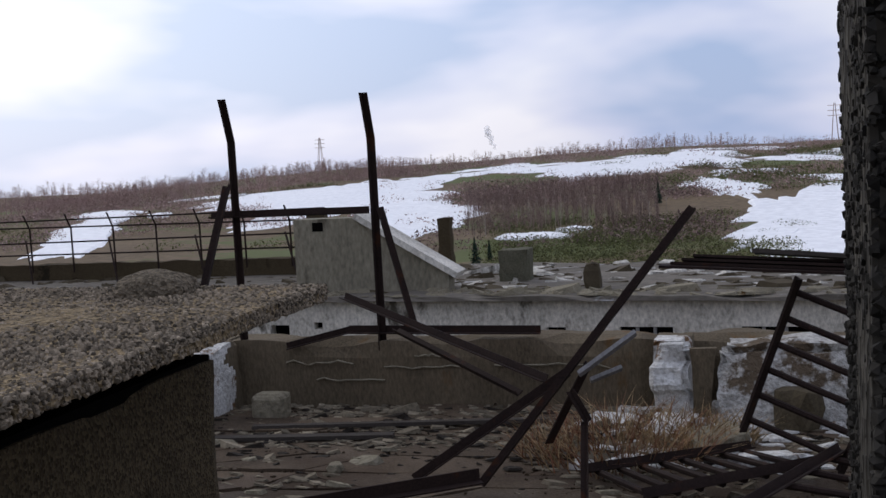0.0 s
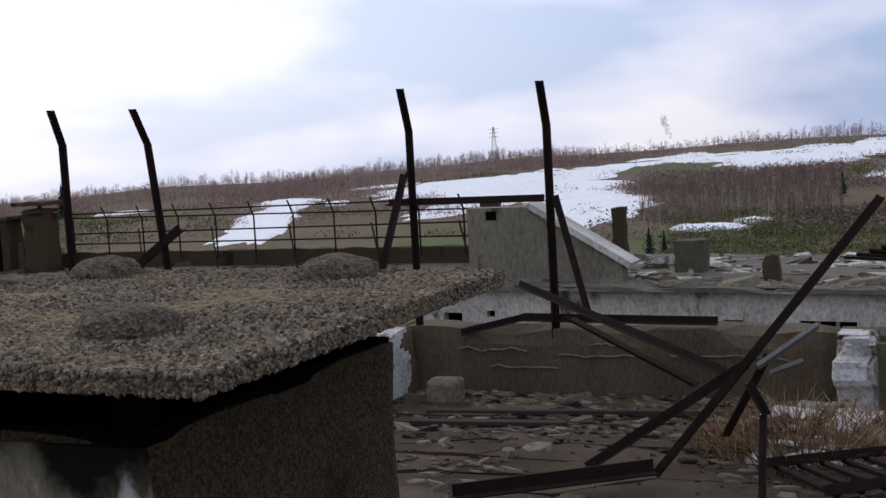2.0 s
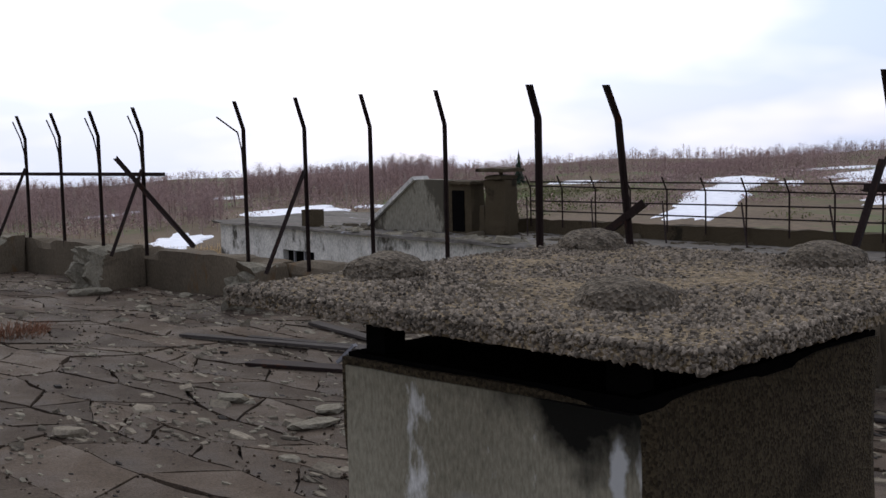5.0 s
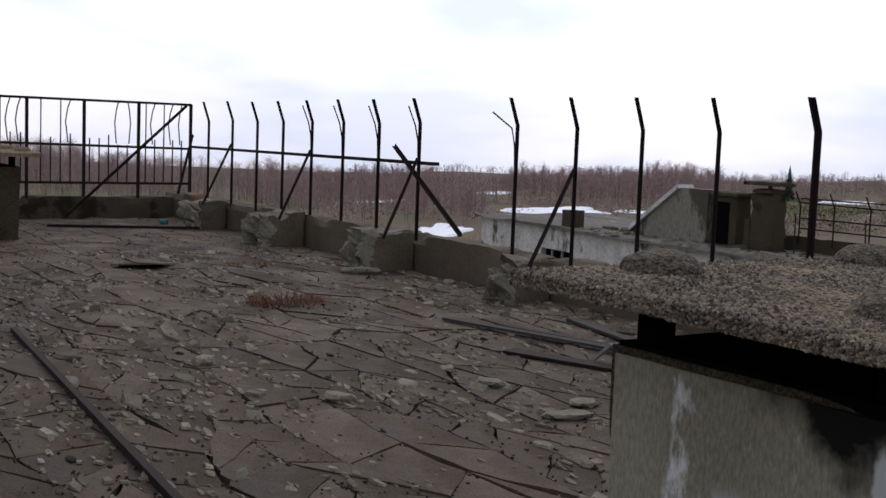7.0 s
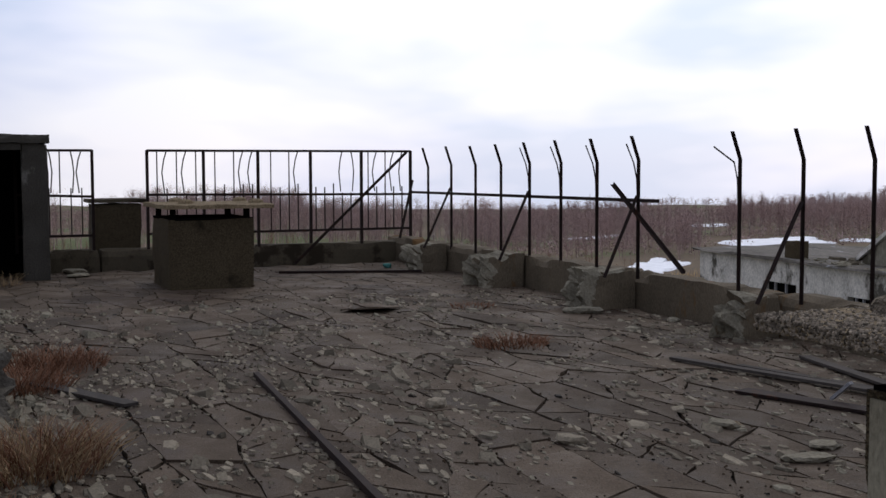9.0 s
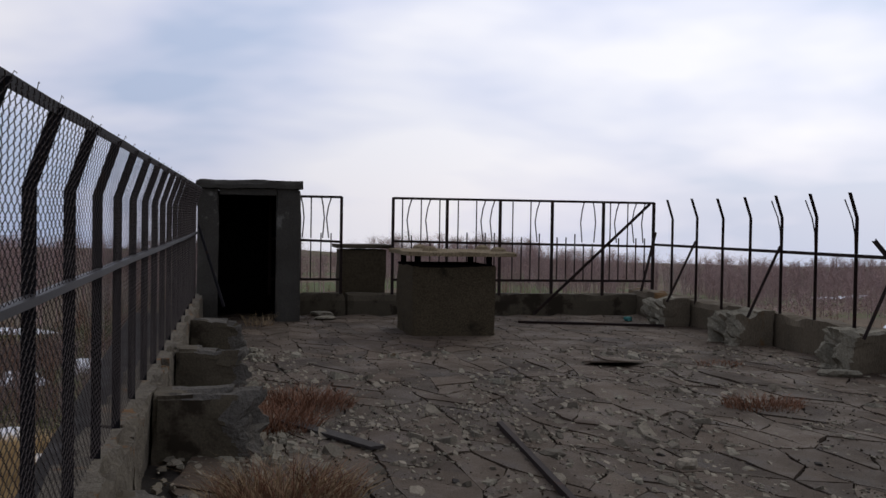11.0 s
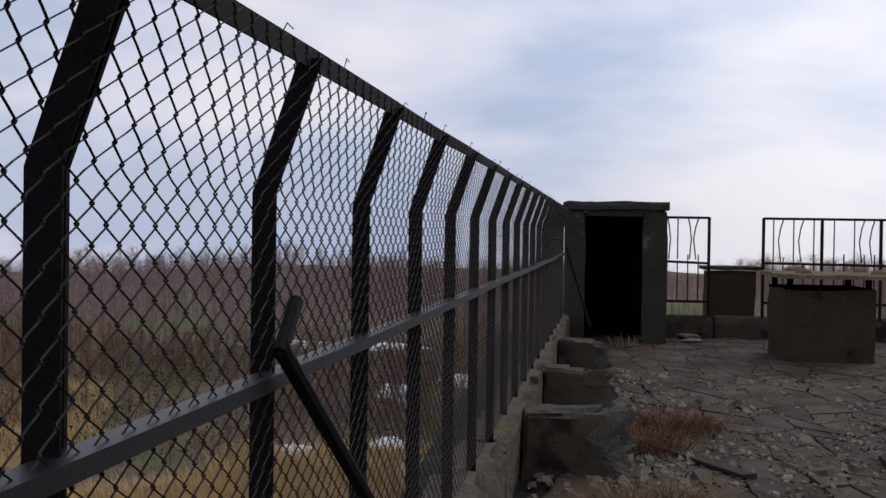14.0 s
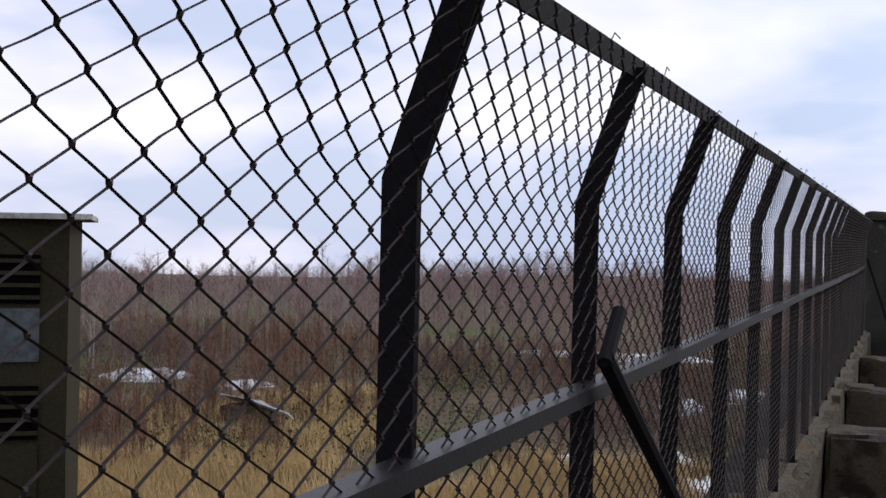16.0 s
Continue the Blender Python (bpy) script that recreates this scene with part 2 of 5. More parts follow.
M_RUSSET = material("russet_bushes", (0.12, 0.066, 0.044), (0.27, 0.155, 0.098), 0.06, 1.5, 0.95, 0.0, island=0.45)
M_STRAW = material("straw_grass", (0.32, 0.22, 0.10), (0.66, 0.475, 0.23), 0.08, 3.0, 0.95, 0.0, island=0.35)
# near-black whose colour stands in for shade in openings and under the slab
M_BLACK = material("shade_black", (0.003, 0.003, 0.003), (0.006, 0.0055, 0.005), 3, 30, 0.98, 0.2, shine=0.0)
M_OLIVE = material("olive_render", (0.0291, 0.0239, 0.0122), (0.0495, 0.0406, 0.0211), 0.8, 30, 0.9, 0.3, 0.01)
M_GLASS = material("dusty_window_glass", (0.05, 0.055, 0.055), (0.16, 0.17, 0.165), 1.0, 10, 0.25, 0.0)
M_MOSS = material("moss", (0.10, 0.085, 0.02), (0.22, 0.19, 0.045), 8, 60, 0.95, 0.6, 0.01)
M_TEAL = material("faded_teal_rag", (0.03, 0.11, 0.10), (0.07, 0.22, 0.19), 8, 60, 0.9, 0.2, 0.01)


def stained_face(m):
    """A dark wedge of damp and painted slab shadow, and white lime runs, on the face of the near shaft."""
    nt = m.node_tree
    b = nt.nodes["Principled BSDF"]
    src = b.inputs["Base Color"].links[0].from_socket
    co = nt.nodes.new("ShaderNodeTexCoord")
    xyz = nt.nodes.new("ShaderNodeSeparateXYZ")
    nt.links.new(co.outputs["Object"], xyz.inputs[0])
    nz = nt.nodes.new("ShaderNodeTexNoise")
    nz.inputs["Scale"].default_value, nz.inputs["Detail"].default_value = 9.0, 5.0
    nt.links.new(co.outputs["Object"], nz.inputs["Vector"])

    def op(kind, a, c):
        n = nt.nodes.new("ShaderNodeMath")
        n.operation = kind
        for i, v in ((0, a), (1, c)):
            if isinstance(v, (int, float)):
                n.inputs[i].default_value = v
            else:
                nt.links.new(v, n.inputs[i])
        return n.outputs[0]

    def soft(v, a, c):
        r = nt.nodes.new("ShaderNodeMapRange")
        r.inputs["From Min"].default_value, r.inputs["From Max"].default_value = a, c
        nt.links.new(v, r.inputs["Value"])
        return r.outputs[0]

    def over(f, a, colour):
        x = nt.nodes.new("ShaderNodeMix")
        x.data_type = "RGBA"
        x.inputs[7].default_value = (*colour, 1)
        nt.links.new(f, x.inputs[0])
        nt.links.new(a, x.inputs[6])
        return x.outputs[2]

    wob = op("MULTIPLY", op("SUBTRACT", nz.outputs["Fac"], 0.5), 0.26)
    # damp below the slab, with the slab's shadow painted into the same wedge
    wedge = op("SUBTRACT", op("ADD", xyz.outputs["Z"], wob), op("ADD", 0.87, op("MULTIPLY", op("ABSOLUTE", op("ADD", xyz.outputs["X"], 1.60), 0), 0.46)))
    run = op("SUBTRACT", op("ADD", 0.013, op("MULTIPLY", wob, 0.45)), op("ABSOLUTE", op("ADD", xyz.outputs["X"], 1.515), 0))
    run = op("MULTIPLY", soft(run, 0.0, 0.012), soft(xyz.outputs["Z"], 0.99, 0.95))
    blob = op("SUBTRACT", op("ADD", 0.055, wob), op("ABSOLUTE", op("ADD", xyz.outputs["X"], 1.92), 0))
    blob = op("MULTIPLY", soft(blob, 0.0, 0.03), soft(xyz.outputs["Z"], 0.78, 0.70))
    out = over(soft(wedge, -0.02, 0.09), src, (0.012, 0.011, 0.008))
    out = over(run, out, (0.52, 0.51, 0.46))
    out = over(blob, out, (0.46, 0.45, 0.40))
    nt.links.new(out, b.inputs["Base Color"])


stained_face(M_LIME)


# ---- mesh helpers ----
def mesh_object(name, bm, mat):
    me = bpy.data.meshes.new(name)
    bm.normal_update()
    bm.to_mesh(me)
    bm.free()
    me.materials.append(mat)
    return new(name, me)


def part(name, bm, mat, parent, label=""):
    ob = mesh_object(name, bm, mat)
    ob.parent = parent
    return tagged(ob, label)


def thing(name, label, category, group="", at=(0, 0, 0)):
    ob = new(name)
    ob.empty_display_size = 0.1
    ob.location = at
    return tagged(ob, label, category, group)


def raw_object(name, verts, faces, mat):
    me = bpy.data.meshes.new(name)
    me.from_pydata(verts, [], faces)
    me.materials.append(mat)
    return new(name, me)


def block(bm, x0, x1, y0, y1, z0, z1, cut=0.0, wob=0.0, seed=0, chip=0.0, turn=0.0, skew=None):
    """A box cut into a lattice and worn by noise; chip pulls the upper edges in; skew moves its points."""
    size = (x1 - x0, y1 - y0, z1 - z0)
    n = [max(1, min(70, round(s / cut))) if cut else 1 for s in size]
    made = {}
    mid = Vector(((x0 + x1) / 2, (y0 + y1) / 2, 0))
    off = Vector((seed * 3.1, seed * 1.7, seed * 0.9))
    rot = Matrix.Rotation(turn, 3, "Z")

    def vert(i, j, k):
        if (i, j, k) not in made:
            c = Vector((x0 + size[0] * i / n[0], y0 + size[1] * j / n[1], z0 + size[2] * k / n[2]))
            if skew:
                c = Vector(skew(c))
            edges = (i in (0, n[0])) + (j in (0, n[1])) + (k == n[2])
            w = 1.0
            if chip and edges >= 2:
                amt = chip * max(0.0, 0.35 + 1.6 * noise.noise(c * 2.3 + off * 2))
                c.x += amt * (1 if i == 0 else -1 if i == n[0] else 0)
                c.y += amt * (1 if j == 0 else -1 if j == n[1] else 0)
                c.z -= amt * (k == n[2])
            if wob:
                c += (noise.noise_vector(c * 2.6 + off) * 0.7 + noise.noise_vector(c * 9.0 + off) * 0.45) * wob * w
            if turn:
                c = rot @ (c - mid) + mid
            made[i, j, k] = bm.verts.new(c)
        return made[i, j, k]

    for a, b, c in ((0, 1, 2), (1, 2, 0), (2, 0, 1)):
        for end in (0, n[c]):
            for i in range(n[a]):
                for j in range(n[b]):
                    idx = []
                    for di, dj in ((0, 0), (1, 0), (1, 1), (0, 1)):
                        q = [0, 0, 0]
                        q[a], q[b], q[c] = i + di, j + dj, end
                        idx.append(vert(*q))
                    bm.faces.new(idx if end else idx[::-1])
    return list(made.values())


def basis(p, q, roll=0.0):
    p, q = Vector(p), Vector(q)
    d = (q - p).normalized()
    up = Vector((0, 0, 1)) if abs(d.z) < 0.95 else Vector((0, 1, 0))
    s = d.cross(up).normalized()
    u = s.cross(d).normalized()
    c, k = math.cos(roll), math.sin(roll)
    return p, q, d, s * c + u * k, u * c - s * k


def bar(bm, p, q, w, h, roll=0.0):
    """A square-cut bar from p to q."""
    p, q, d, s, u = basis(p, q, roll)
    ring = []
    for base in (p, q):
        ring.append([bm.verts.new(base + s * a * w / 2 + u * b * h / 2) for a, b in ((-1, -1), (1, -1), (1, 1), (-1, 1))])
    a, b = ring
    for i in range(4):
        j = (i + 1) % 4
        bm.faces.new((a[i], a[j], b[j], b[i]))
    bm.faces.new(a[::-1]), bm.faces.new(b)


def profile(bm, pts, section, side, up):
    """Sweep a closed 2D section along points, with fixed side and up axes."""
    side, up = Vector(side), Vector(up)
    rings = [[bm.verts.new(Vector(p) + side * a + up * b) for a, b in section] for p in pts]
    n = len(section)
    for r0, r1 in zip(rings, rings[1:]):
        for i in range(n):
            bm.faces.new((r0[i], r0[(i + 1) % n], r1[(i + 1) % n], r1[i]))
    bm.faces.new(rings[0][::-1]), bm.faces.new(rings[-1])


def angle_section(w, t, fx=1, fy=1):
    return [(0, 0), (w * fx, 0), (w * fx, t * fy), (t * fx, t * fy), (t * fx, w * fy), (0, w * fy)]


def angle_bar(bm, p, q, w=0.05, t=0.006, roll=0.0):
    p, q, d, s, u = basis(p, q, roll)
    profile(bm, [p, q], angle_section(w, t), s, u)


def tube(bm, pts, r, sides=8):
    rings = []
    for i, p in enumerate(pts):
        a, b = Vector(pts[max(0, i - 1)]), Vector(pts[min(len(pts) - 1, i + 1)])
        _, _, d, s, u = basis(a, b)
        rings.append([bm.verts.new(Vector(p) + (s * math.cos(6.2832 * k / sides) + u * math.sin(6.2832 * k / sides)) * r) for k in range(sides)])
    for r0, r1 in zip(rings, rings[1:]):
        for k in range(sides):
            bm.faces.new((r0[k], r0[(k + 1) % sides], r1[(k + 1) % sides], r1[k]))
    bm.faces.new(rings[0][::-1]), bm.faces.new(rings[-1])


def pebble_bed(name, spots, size, seed, mat, parent, label):
    """Many small stones bedded in a surface; spots are points with their outward normals."""
    g = np.random.default_rng(seed)
    v, f = [], []
    for p, n in spots:
        s = size * g.uniform(0.5, 1.25)
        up = Vector(n)
        a = up.orthogonal().normalized()
        b = up.cross(a)
        th = g.uniform(0, 6.283)
        a, b = a * math.cos(th) + b * math.sin(th), b * math.cos(th) - a * math.sin(th)
        k = len(v)
        c = Vector(p)
        for da, db in ((1, 0), (0.2, 0.8), (-1, 0.1), (-0.1, -0.75)):
            v.append(c + (a * da + b * db) * s * g.uniform(0.7, 1.1) - up * s * 0.25)
        for da, db in ((0.5, 0.1), (-0.35, 0.35), (-0.2, -0.35)):
            v.append(c + (a * da + b * db) * s + up * s * g.uniform(0.35, 0.65))
        f += [(k + 4, k + 5, k + 6), (k, k + 1, k + 4), (k + 1, k + 5, k + 4), (k + 1, k + 2, k + 5), (k + 2, k + 6, k + 5), (k + 2, k + 3, k + 6), (k + 3, k + 4, k + 6), (k + 3, k, k + 4)]
    ob = raw_object(name, v, f, mat)
    ob.parent = parent
    return tagged(ob, label, kind="stuff")


def stone(name, at, size, mat, rnd, label, category="rubble", group=""):
    bm = bmesh.new()
    bmesh.ops.create_icosphere(bm, subdivisions=2, radius=1.0)
    off = Vector((rnd.random() * 50, rnd.random() * 50, 0))
    for v in bm.verts:
        n = noise.noise(v.co * 1.3 + off)
        c = v.co * (1 + 0.45 * n)
        c.z = max(-0.6, min(0.55, c.z))
        v.co = Vector((c.x * size[0], c.y * size[1], (c.z + 0.6) / 1.15 * size[2]))
    ob = mesh_object(name, bm, mat)
    ob.matrix_basis = pose(*at, 0, 0, rnd.uniform(0, 360))
    return tagged(ob, label, category, group)


# ---- terrain: one sheet to the horizon ----
def sky_level(az):
    """Height of the far skyline ground by azimuth, in degrees left of the y axis."""
    a = (az + 180) % 360 - 180
    table = ((-180, -13), (-40, -7), (-5, -6), (5, -5.5), (18, -7), (35, -11.5), (46, -13.5), (55, -15), (63, -19), (80, -15), (100, -13.5), (117, -19), (128, -16), (180, -13))
    for (a0, z0), (a1, z1) in zip(table, table[1:]):
        if a0 <= a <= a1:
            f = (a - a0) / (a1 - a0)
            f = f * f * (3 - 2 * f)
            return z0 + (z1 - z0) * f
    return -13


def ground_z(x, y):
    r = math.hypot(x, y)
    az = math.degrees(math.atan2(-x, y))
    f = max(0.0, min(1.0, (r - 110) / 340))
    f = f * f * (3 - 2 * f)
    z = -10.5 + (sky_level(az) + 10.5) * f
    if r > 520:
        z -= (r - 520) * 0.035
    w = min(1.0, max(0.0, (r - 45) / 60))
    z += w * (1.6 * noise.noise(Vector((x * 0.012, y * 0.012, 1))) + 0.5 * noise.noise(Vector((x * 0.05, y * 0.05, 4))))
    return z


def polar(az, r):
    return -math.sin(radians(az)) * r, math.cos(radians(az)) * r


def build_ground():
    verts, faces, na = [(0, 0, -10.5)], [], 288
    radii = [12 * 1.085 ** i for i in range(66)]
    for r in radii:
        for k in range(na):
            x, y = polar(360 * k / na, r)
            verts.append((x, y, ground_z(x, y)))
    for k in range(na):
        faces.append((0, 1 + (k + 1) % na, 1 + k)[::-1])
    for i in range(len(radii) - 1):
        for k in range(na):
            a, b = 1 + i * na + k, 1 + i * na + (k + 1) % na
            faces.append((a, b, b + na, a + na))
    ob = raw_object("ground", verts, faces, M_GROUND)
    for p in ob.data.polygons:
        p.use_smooth = True
    return tagged(ob, "brown and green spring hillside with thawing patches", "ground", kind="structure")


build_ground()


def snow_patch(az, r, tang, rad, seed, lift=0.25, tilt=0.0):
    """A drift lying on the hillside, with a ragged outline."""
    cx, cy = polar(az, r)
    ux, uy = -math.sin(radians(az)), math.cos(radians(az))
    tx, ty = math.cos(radians(az)), math.sin(radians(az))
    n, rings = 96, 7
    verts, faces = [], []
    for i in range(rings + 1):
        for k in range(n):
            th = 6.28318 * k / n
            c, s = math.cos(th), math.sin(th)
            o = 1 + 0.55 * noise.noise(Vector((c * 1.4, s * 1.4, seed))) + 0.35 * noise.noise(Vector((c * 4, s * 4, seed + 7))) + 0.2 * noise.noise(Vector((c * 11, s * 11, seed + 3)))
            f = o * i / rings
            a, b = tang * f * c, rad * f * s
            a += tilt * b
            x, y = cx + ux * b + tx * a, cy + uy * b + ty * a
            verts.append((x, y, ground_z(x, y) + (lift if i < rings else -0.15)))
    for i in range(rings):
        for k in range(n):
            a, b = i * n + k, i * n + (k + 1) % n
            faces.append((a, b, b + n, a + n))
    ob = raw_object("snow_patch", verts, faces, M_SNOW)
    return tagged(ob, "ragged patch of old white snow on the hillside", "snow", "snow patches", "stuff")


SNOW = (
    (31.4, 205, 6.0, 52, 0.10), (30.6, 262, 8, 18, 0), (28.4, 235, 2.4, 9, 0), (26.0, 330, 9, 14, 0),
    (22.0, 275, 20, 40, 0.1), (18.2, 270, 22, 72, 0.12), (16.4, 190, 9, 42, 0.06),
    (10.7, 147, 4.6, 5.5, 0), (8.8, 156, 2.0, 4, 0),
    (12.0, 345, 22, 44, 0), (7.0, 325, 24, 46, 0), (3.6, 370, 20, 30, 0), (2.6, 330, 9, 30, -0.1), (1.0, 425, 22, 22, 0), (-1.6, 330, 14, 16, 0), (-4.5, 370, 18, 22, 0), (0.6, 280, 10, 12, 0.1),
    (2.0, 225, 6, 34, -0.12), (-1.4, 165, 8, 40, 0.10), (-4.6, 140, 9, 40, 0.0), (-3.5, 245, 8, 14, 0), (-7, 210, 14, 40, 0),
    (51.3, 205, 8.6, 22, 0), (47.6, 218, 4.5, 5, 0), (57.2, 152, 3.0, 15, 0.1), (54.5, 300, 4, 8, 0), (60, 260, 5, 7, 0), (38, 300, 6, 16, 0),
    (96.2, 59, 1.8, 3, 0), (98.5, 66, 1.2, 2, 0), (98, 88, 1.6, 4, 0), (101, 120, 9, 5, 0), (103, 64, 1.2, 2, 0), (95, 95, 2, 4, 0), (123, 98, 3.5, 4, 0), (118.5, 92, 1.6, 2.5, 0))
for i, (az, r, ta, ra, ti) in enumerate(SNOW):
    snow_patch(az, r, ta, ra, i * 5.3, tilt=ti)


# ---- woods and scrub ----
def woods(name, spots, height, mat, trunk_mat, seed, twigs=46, spread=0.32, label="", width=0.05, low=0.18):
    """Bare trees: a tapered trunk each, rising limbs and many thin twigs; heights follow broad stands with single taller trees."""
    g = np.random.default_rng(seed)
    tv, tf, cv, cf = [], [], [], []
    for x, y in spots:
        z = ground_z(x, y)
        stand = noise.noise(Vector((x * 0.018, y * 0.018, seed))) + 0.6 * noise.noise(Vector((x * 0.06, y * 0.06, seed + 4)))
        h = height * g.uniform(0.6, 1.05) * (1 + 0.6 * stand)
        k = g.uniform(-0.08, 0.08, 2) * h
        rad = 0.008 * h + 0.02
        n = len(tv)
        for a in range(3):
            c, s = math.cos(2.094 * a), math.sin(2.094 * a)
            tv.append((x + c * rad, y + s * rad, z - 0.3))
        tv.append((x + k[0] * 0.85, y + k[1] * 0.85, z + h * 0.86))
        tf += [(n, n + 1, n + 3), (n + 1, n + 2, n + 3), (n + 2, n, n + 3)]
        lop = g.uniform(0.7, 1.3, 5)
        t0 = low + (0.86 - low) * g.random(twigs) ** 0.8
        th = g.uniform(0, 6.283, twigs)
        ln = h * g.uniform(0.08, 0.26, twigs) * (1.15 - 0.65 * t0)
        for t, a, l in zip(t0, th, ln):
            bx, by, bz = x + k[0] * t, y + k[1] * t, z + h * t
            ca, sa = math.cos(a), math.sin(a)
            o = l * spread * g.uniform(0.9, 3.4) * lop[int(a * 0.795)]
            w = width * 0.30 * h / 7 * g.uniform(0.5, 1.5)
            n = len(cv)
            mx, my, mz = bx + ca * o * 0.55, by + sa * o * 0.55, bz + l * 0.6
            cv += [(bx - sa * w, by + ca * w, bz), (bx + sa * w, by - ca * w, bz), (bx + ca * o, by + sa * o, bz + l * 1.25)]
            e = g.normal(0, 0.45, 2) * l
            cv += [(mx, my, mz - w), (mx, my, mz + w), (mx + e[0], my + e[1], mz + l * g.uniform(0.3, 0.7))]
            cf += [(n, n + 1, n + 2), (n + 3, n + 4, n + 5)]
    if trunk_mat:
        tagged(raw_object(name + "_trunks", tv, tf, trunk_mat), label + ", trunks", "trees", kind="stuff")
    tagged(raw_object(name, cv, cf, mat), label, "trees", kind="stuff")


def on_snow(x, y, f=1.0):
    for az, r, ta, ra, ti in SNOW:
        cx, cy = polar(az, r)
        dx, dy = x - cx, y - cy
        ux, uy = -math.sin(radians(az)), math.cos(radians(az))
        b = dx * ux + dy * uy
        a = dx * uy - dy * ux - ti * b
        if (a / ta) ** 2 + (b / ra) ** 2 < f:
            return True
    return False


def scatter(n, az0, az1, r0, r1, seed, clump=0.0, freq=0.02):
    g = np.random.default_rng(seed)
    out = []
    while len(out) < n:
        az, r = g.uniform(az0, az1), math.sqrt(g.uniform(r0 * r0, r1 * r1))
        x, y = polar(az, r)
        if clump and noise.noise(Vector((x * freq, y * freq, seed))) < clump - 0.5 + g.uniform(-0.1, 0.1):
            continue
        if on_snow(x, y, 0.9) and g.random() > 0.03:
            continue
        out.append((x, y))
    return out


def scrub(name, spots, size, mat, seed, label, tall=0.6, n_leaf=40, leaf=0.22):
    """Low bushes made of many small clumps."""
    g = np.random.default_rng(seed)
    v, f = [], []
    for x, y in spots:
        z = ground_z(x, y)
        s = size * g.uniform(0.5, 1.3)
        for _ in range(n_leaf):
            a, r = g.uniform(0, 6.283), s * math.sqrt(g.uniform(0, 1))
            hz = s * tall * g.uniform(0.1, 1.0) * (1 - 0.6 * (r / s) ** 2)
            c = np.array((x + r * math.cos(a), y + r * math.sin(a), z + hz))
            n = len(v)
            for _k in range(3):
                v.append(tuple(c + g.normal(0, leaf * s * 0.5, 3)))
            f.append((n, n + 1, n + 2))
    tagged(raw_object(name, v, f, mat), label, "bushes", kind="stuff")


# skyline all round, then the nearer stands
woods("skyline_wood", scatter(1600, -25, 66, 400, 530, 1, 0.36, 0.012), 4.4, M_HAZE_TWIG, M_HAZE_TWIG, 1, 110, 0.85, "bare brown wood along the skyline", 0.06)
woods("slope_wood", scatter(800, 14, 46, 300, 420, 30, 0.45, 0.022), 5.0, M_HAZE_TWIG, M_HAZE_TWIG, 30, 90, 0.8, "bare brown trees in stands on the far slope", 0.07)
woods("hillside_copse", scatter(620, 4.8, 14.0, 145, 218, 2), 3.2, M_COPSE, M_COPSE, 2, 95, 0.38, "bare brown copse on the slope between snow fields", 0.055)
woods("birch_copse", scatter(110, 4.4, 14.2, 145, 215, 3), 4.2, M_BIRCH, M_BIRCH, 3, 40, 0.36, "pale bare birches on the slope", 0.05)
woods("far_left_wood", scatter(900, 44, 64, 240, 345, 4, 0.35, 0.03), 8.0, M_HAZE_TWIG, M_HAZE_TWIG, 4, 140, 0.7, "bare brown wood beyond the snow", 0.05)
woods("far_left_birches", scatter(70, 44, 66, 214, 250, 5), 6.5, M_BIRCH, M_BIRCH, 5, 50, 0.4, "pale bare birches at the wood's edge", 0.05)
woods("edge_wood", scatter(260, 55, 66, 165, 240, 31, 0.4, 0.03), 6.4, M_HAZE_TWIG, M_HAZE_TWIG, 31, 120, 0.7, "bare brown trees below the far building", 0.05)
woods("mid_left_wood", scatter(380, 26, 46, 255, 400, 6, 0.45, 0.02), 5.4, M_HAZE_TWIG, M_HAZE_TWIG, 6, 90, 0.8, "bare brown trees on the far slope", 0.06)
woods("end_wood", scatter(1200, 63, 92, 170, 340, 7, 0.35, 0.025), 8.2, M_HAZE_TWIG, M_HAZE_TWIG, 7, 135, 0.7, "bare grey-brown wood beyond the roof's end", 0.045)
woods("end_birches", scatter(60, 63, 92, 160, 220, 32), 7.0, M_BIRCH, M_BIRCH, 32, 46, 0.4, "pale bare birches beyond the roof's end", 0.045)
woods("valley_wood", scatter(2300, 88, 140, 122, 330, 8), 8.0, M_HAZE_TWIG, M_HAZE_TWIG, 8, 100, 0.6, "dense bare brown birch wood below the fence", 0.05)
woods("valley_birches", scatter(150, 88, 140, 98, 170, 9), 8.6, M_BIRCH, M_BIRCH, 9, 50, 0.36, "pale bare birches at the wood's edge", 0.05)
woods("valley_thicket", scatter(950, 86, 140, 74, 128, 33, 0.42, 0.045), 3.6, M_RUSSET, M_RUSSET, 33, 110, 0.6, "russet leafless thicket in the valley", 0.07, 0.02)
woods("brown_thicket", scatter(700, 86, 140, 66, 120, 34, 0.48, 0.05), 3.0, M_COPSE, M_COPSE, 34, 110, 0.6, "brown leafless bushes in the valley", 0.07, 0.02)
woods("near_thicket", scatter(420, 86, 140, 60, 80, 35, 0.48, 0.07), 2.4, M_RUSSET, M_RUSSET, 35, 120, 0.6, "russet leafless bushes at the meadow's edge", 0.07, 0.02)
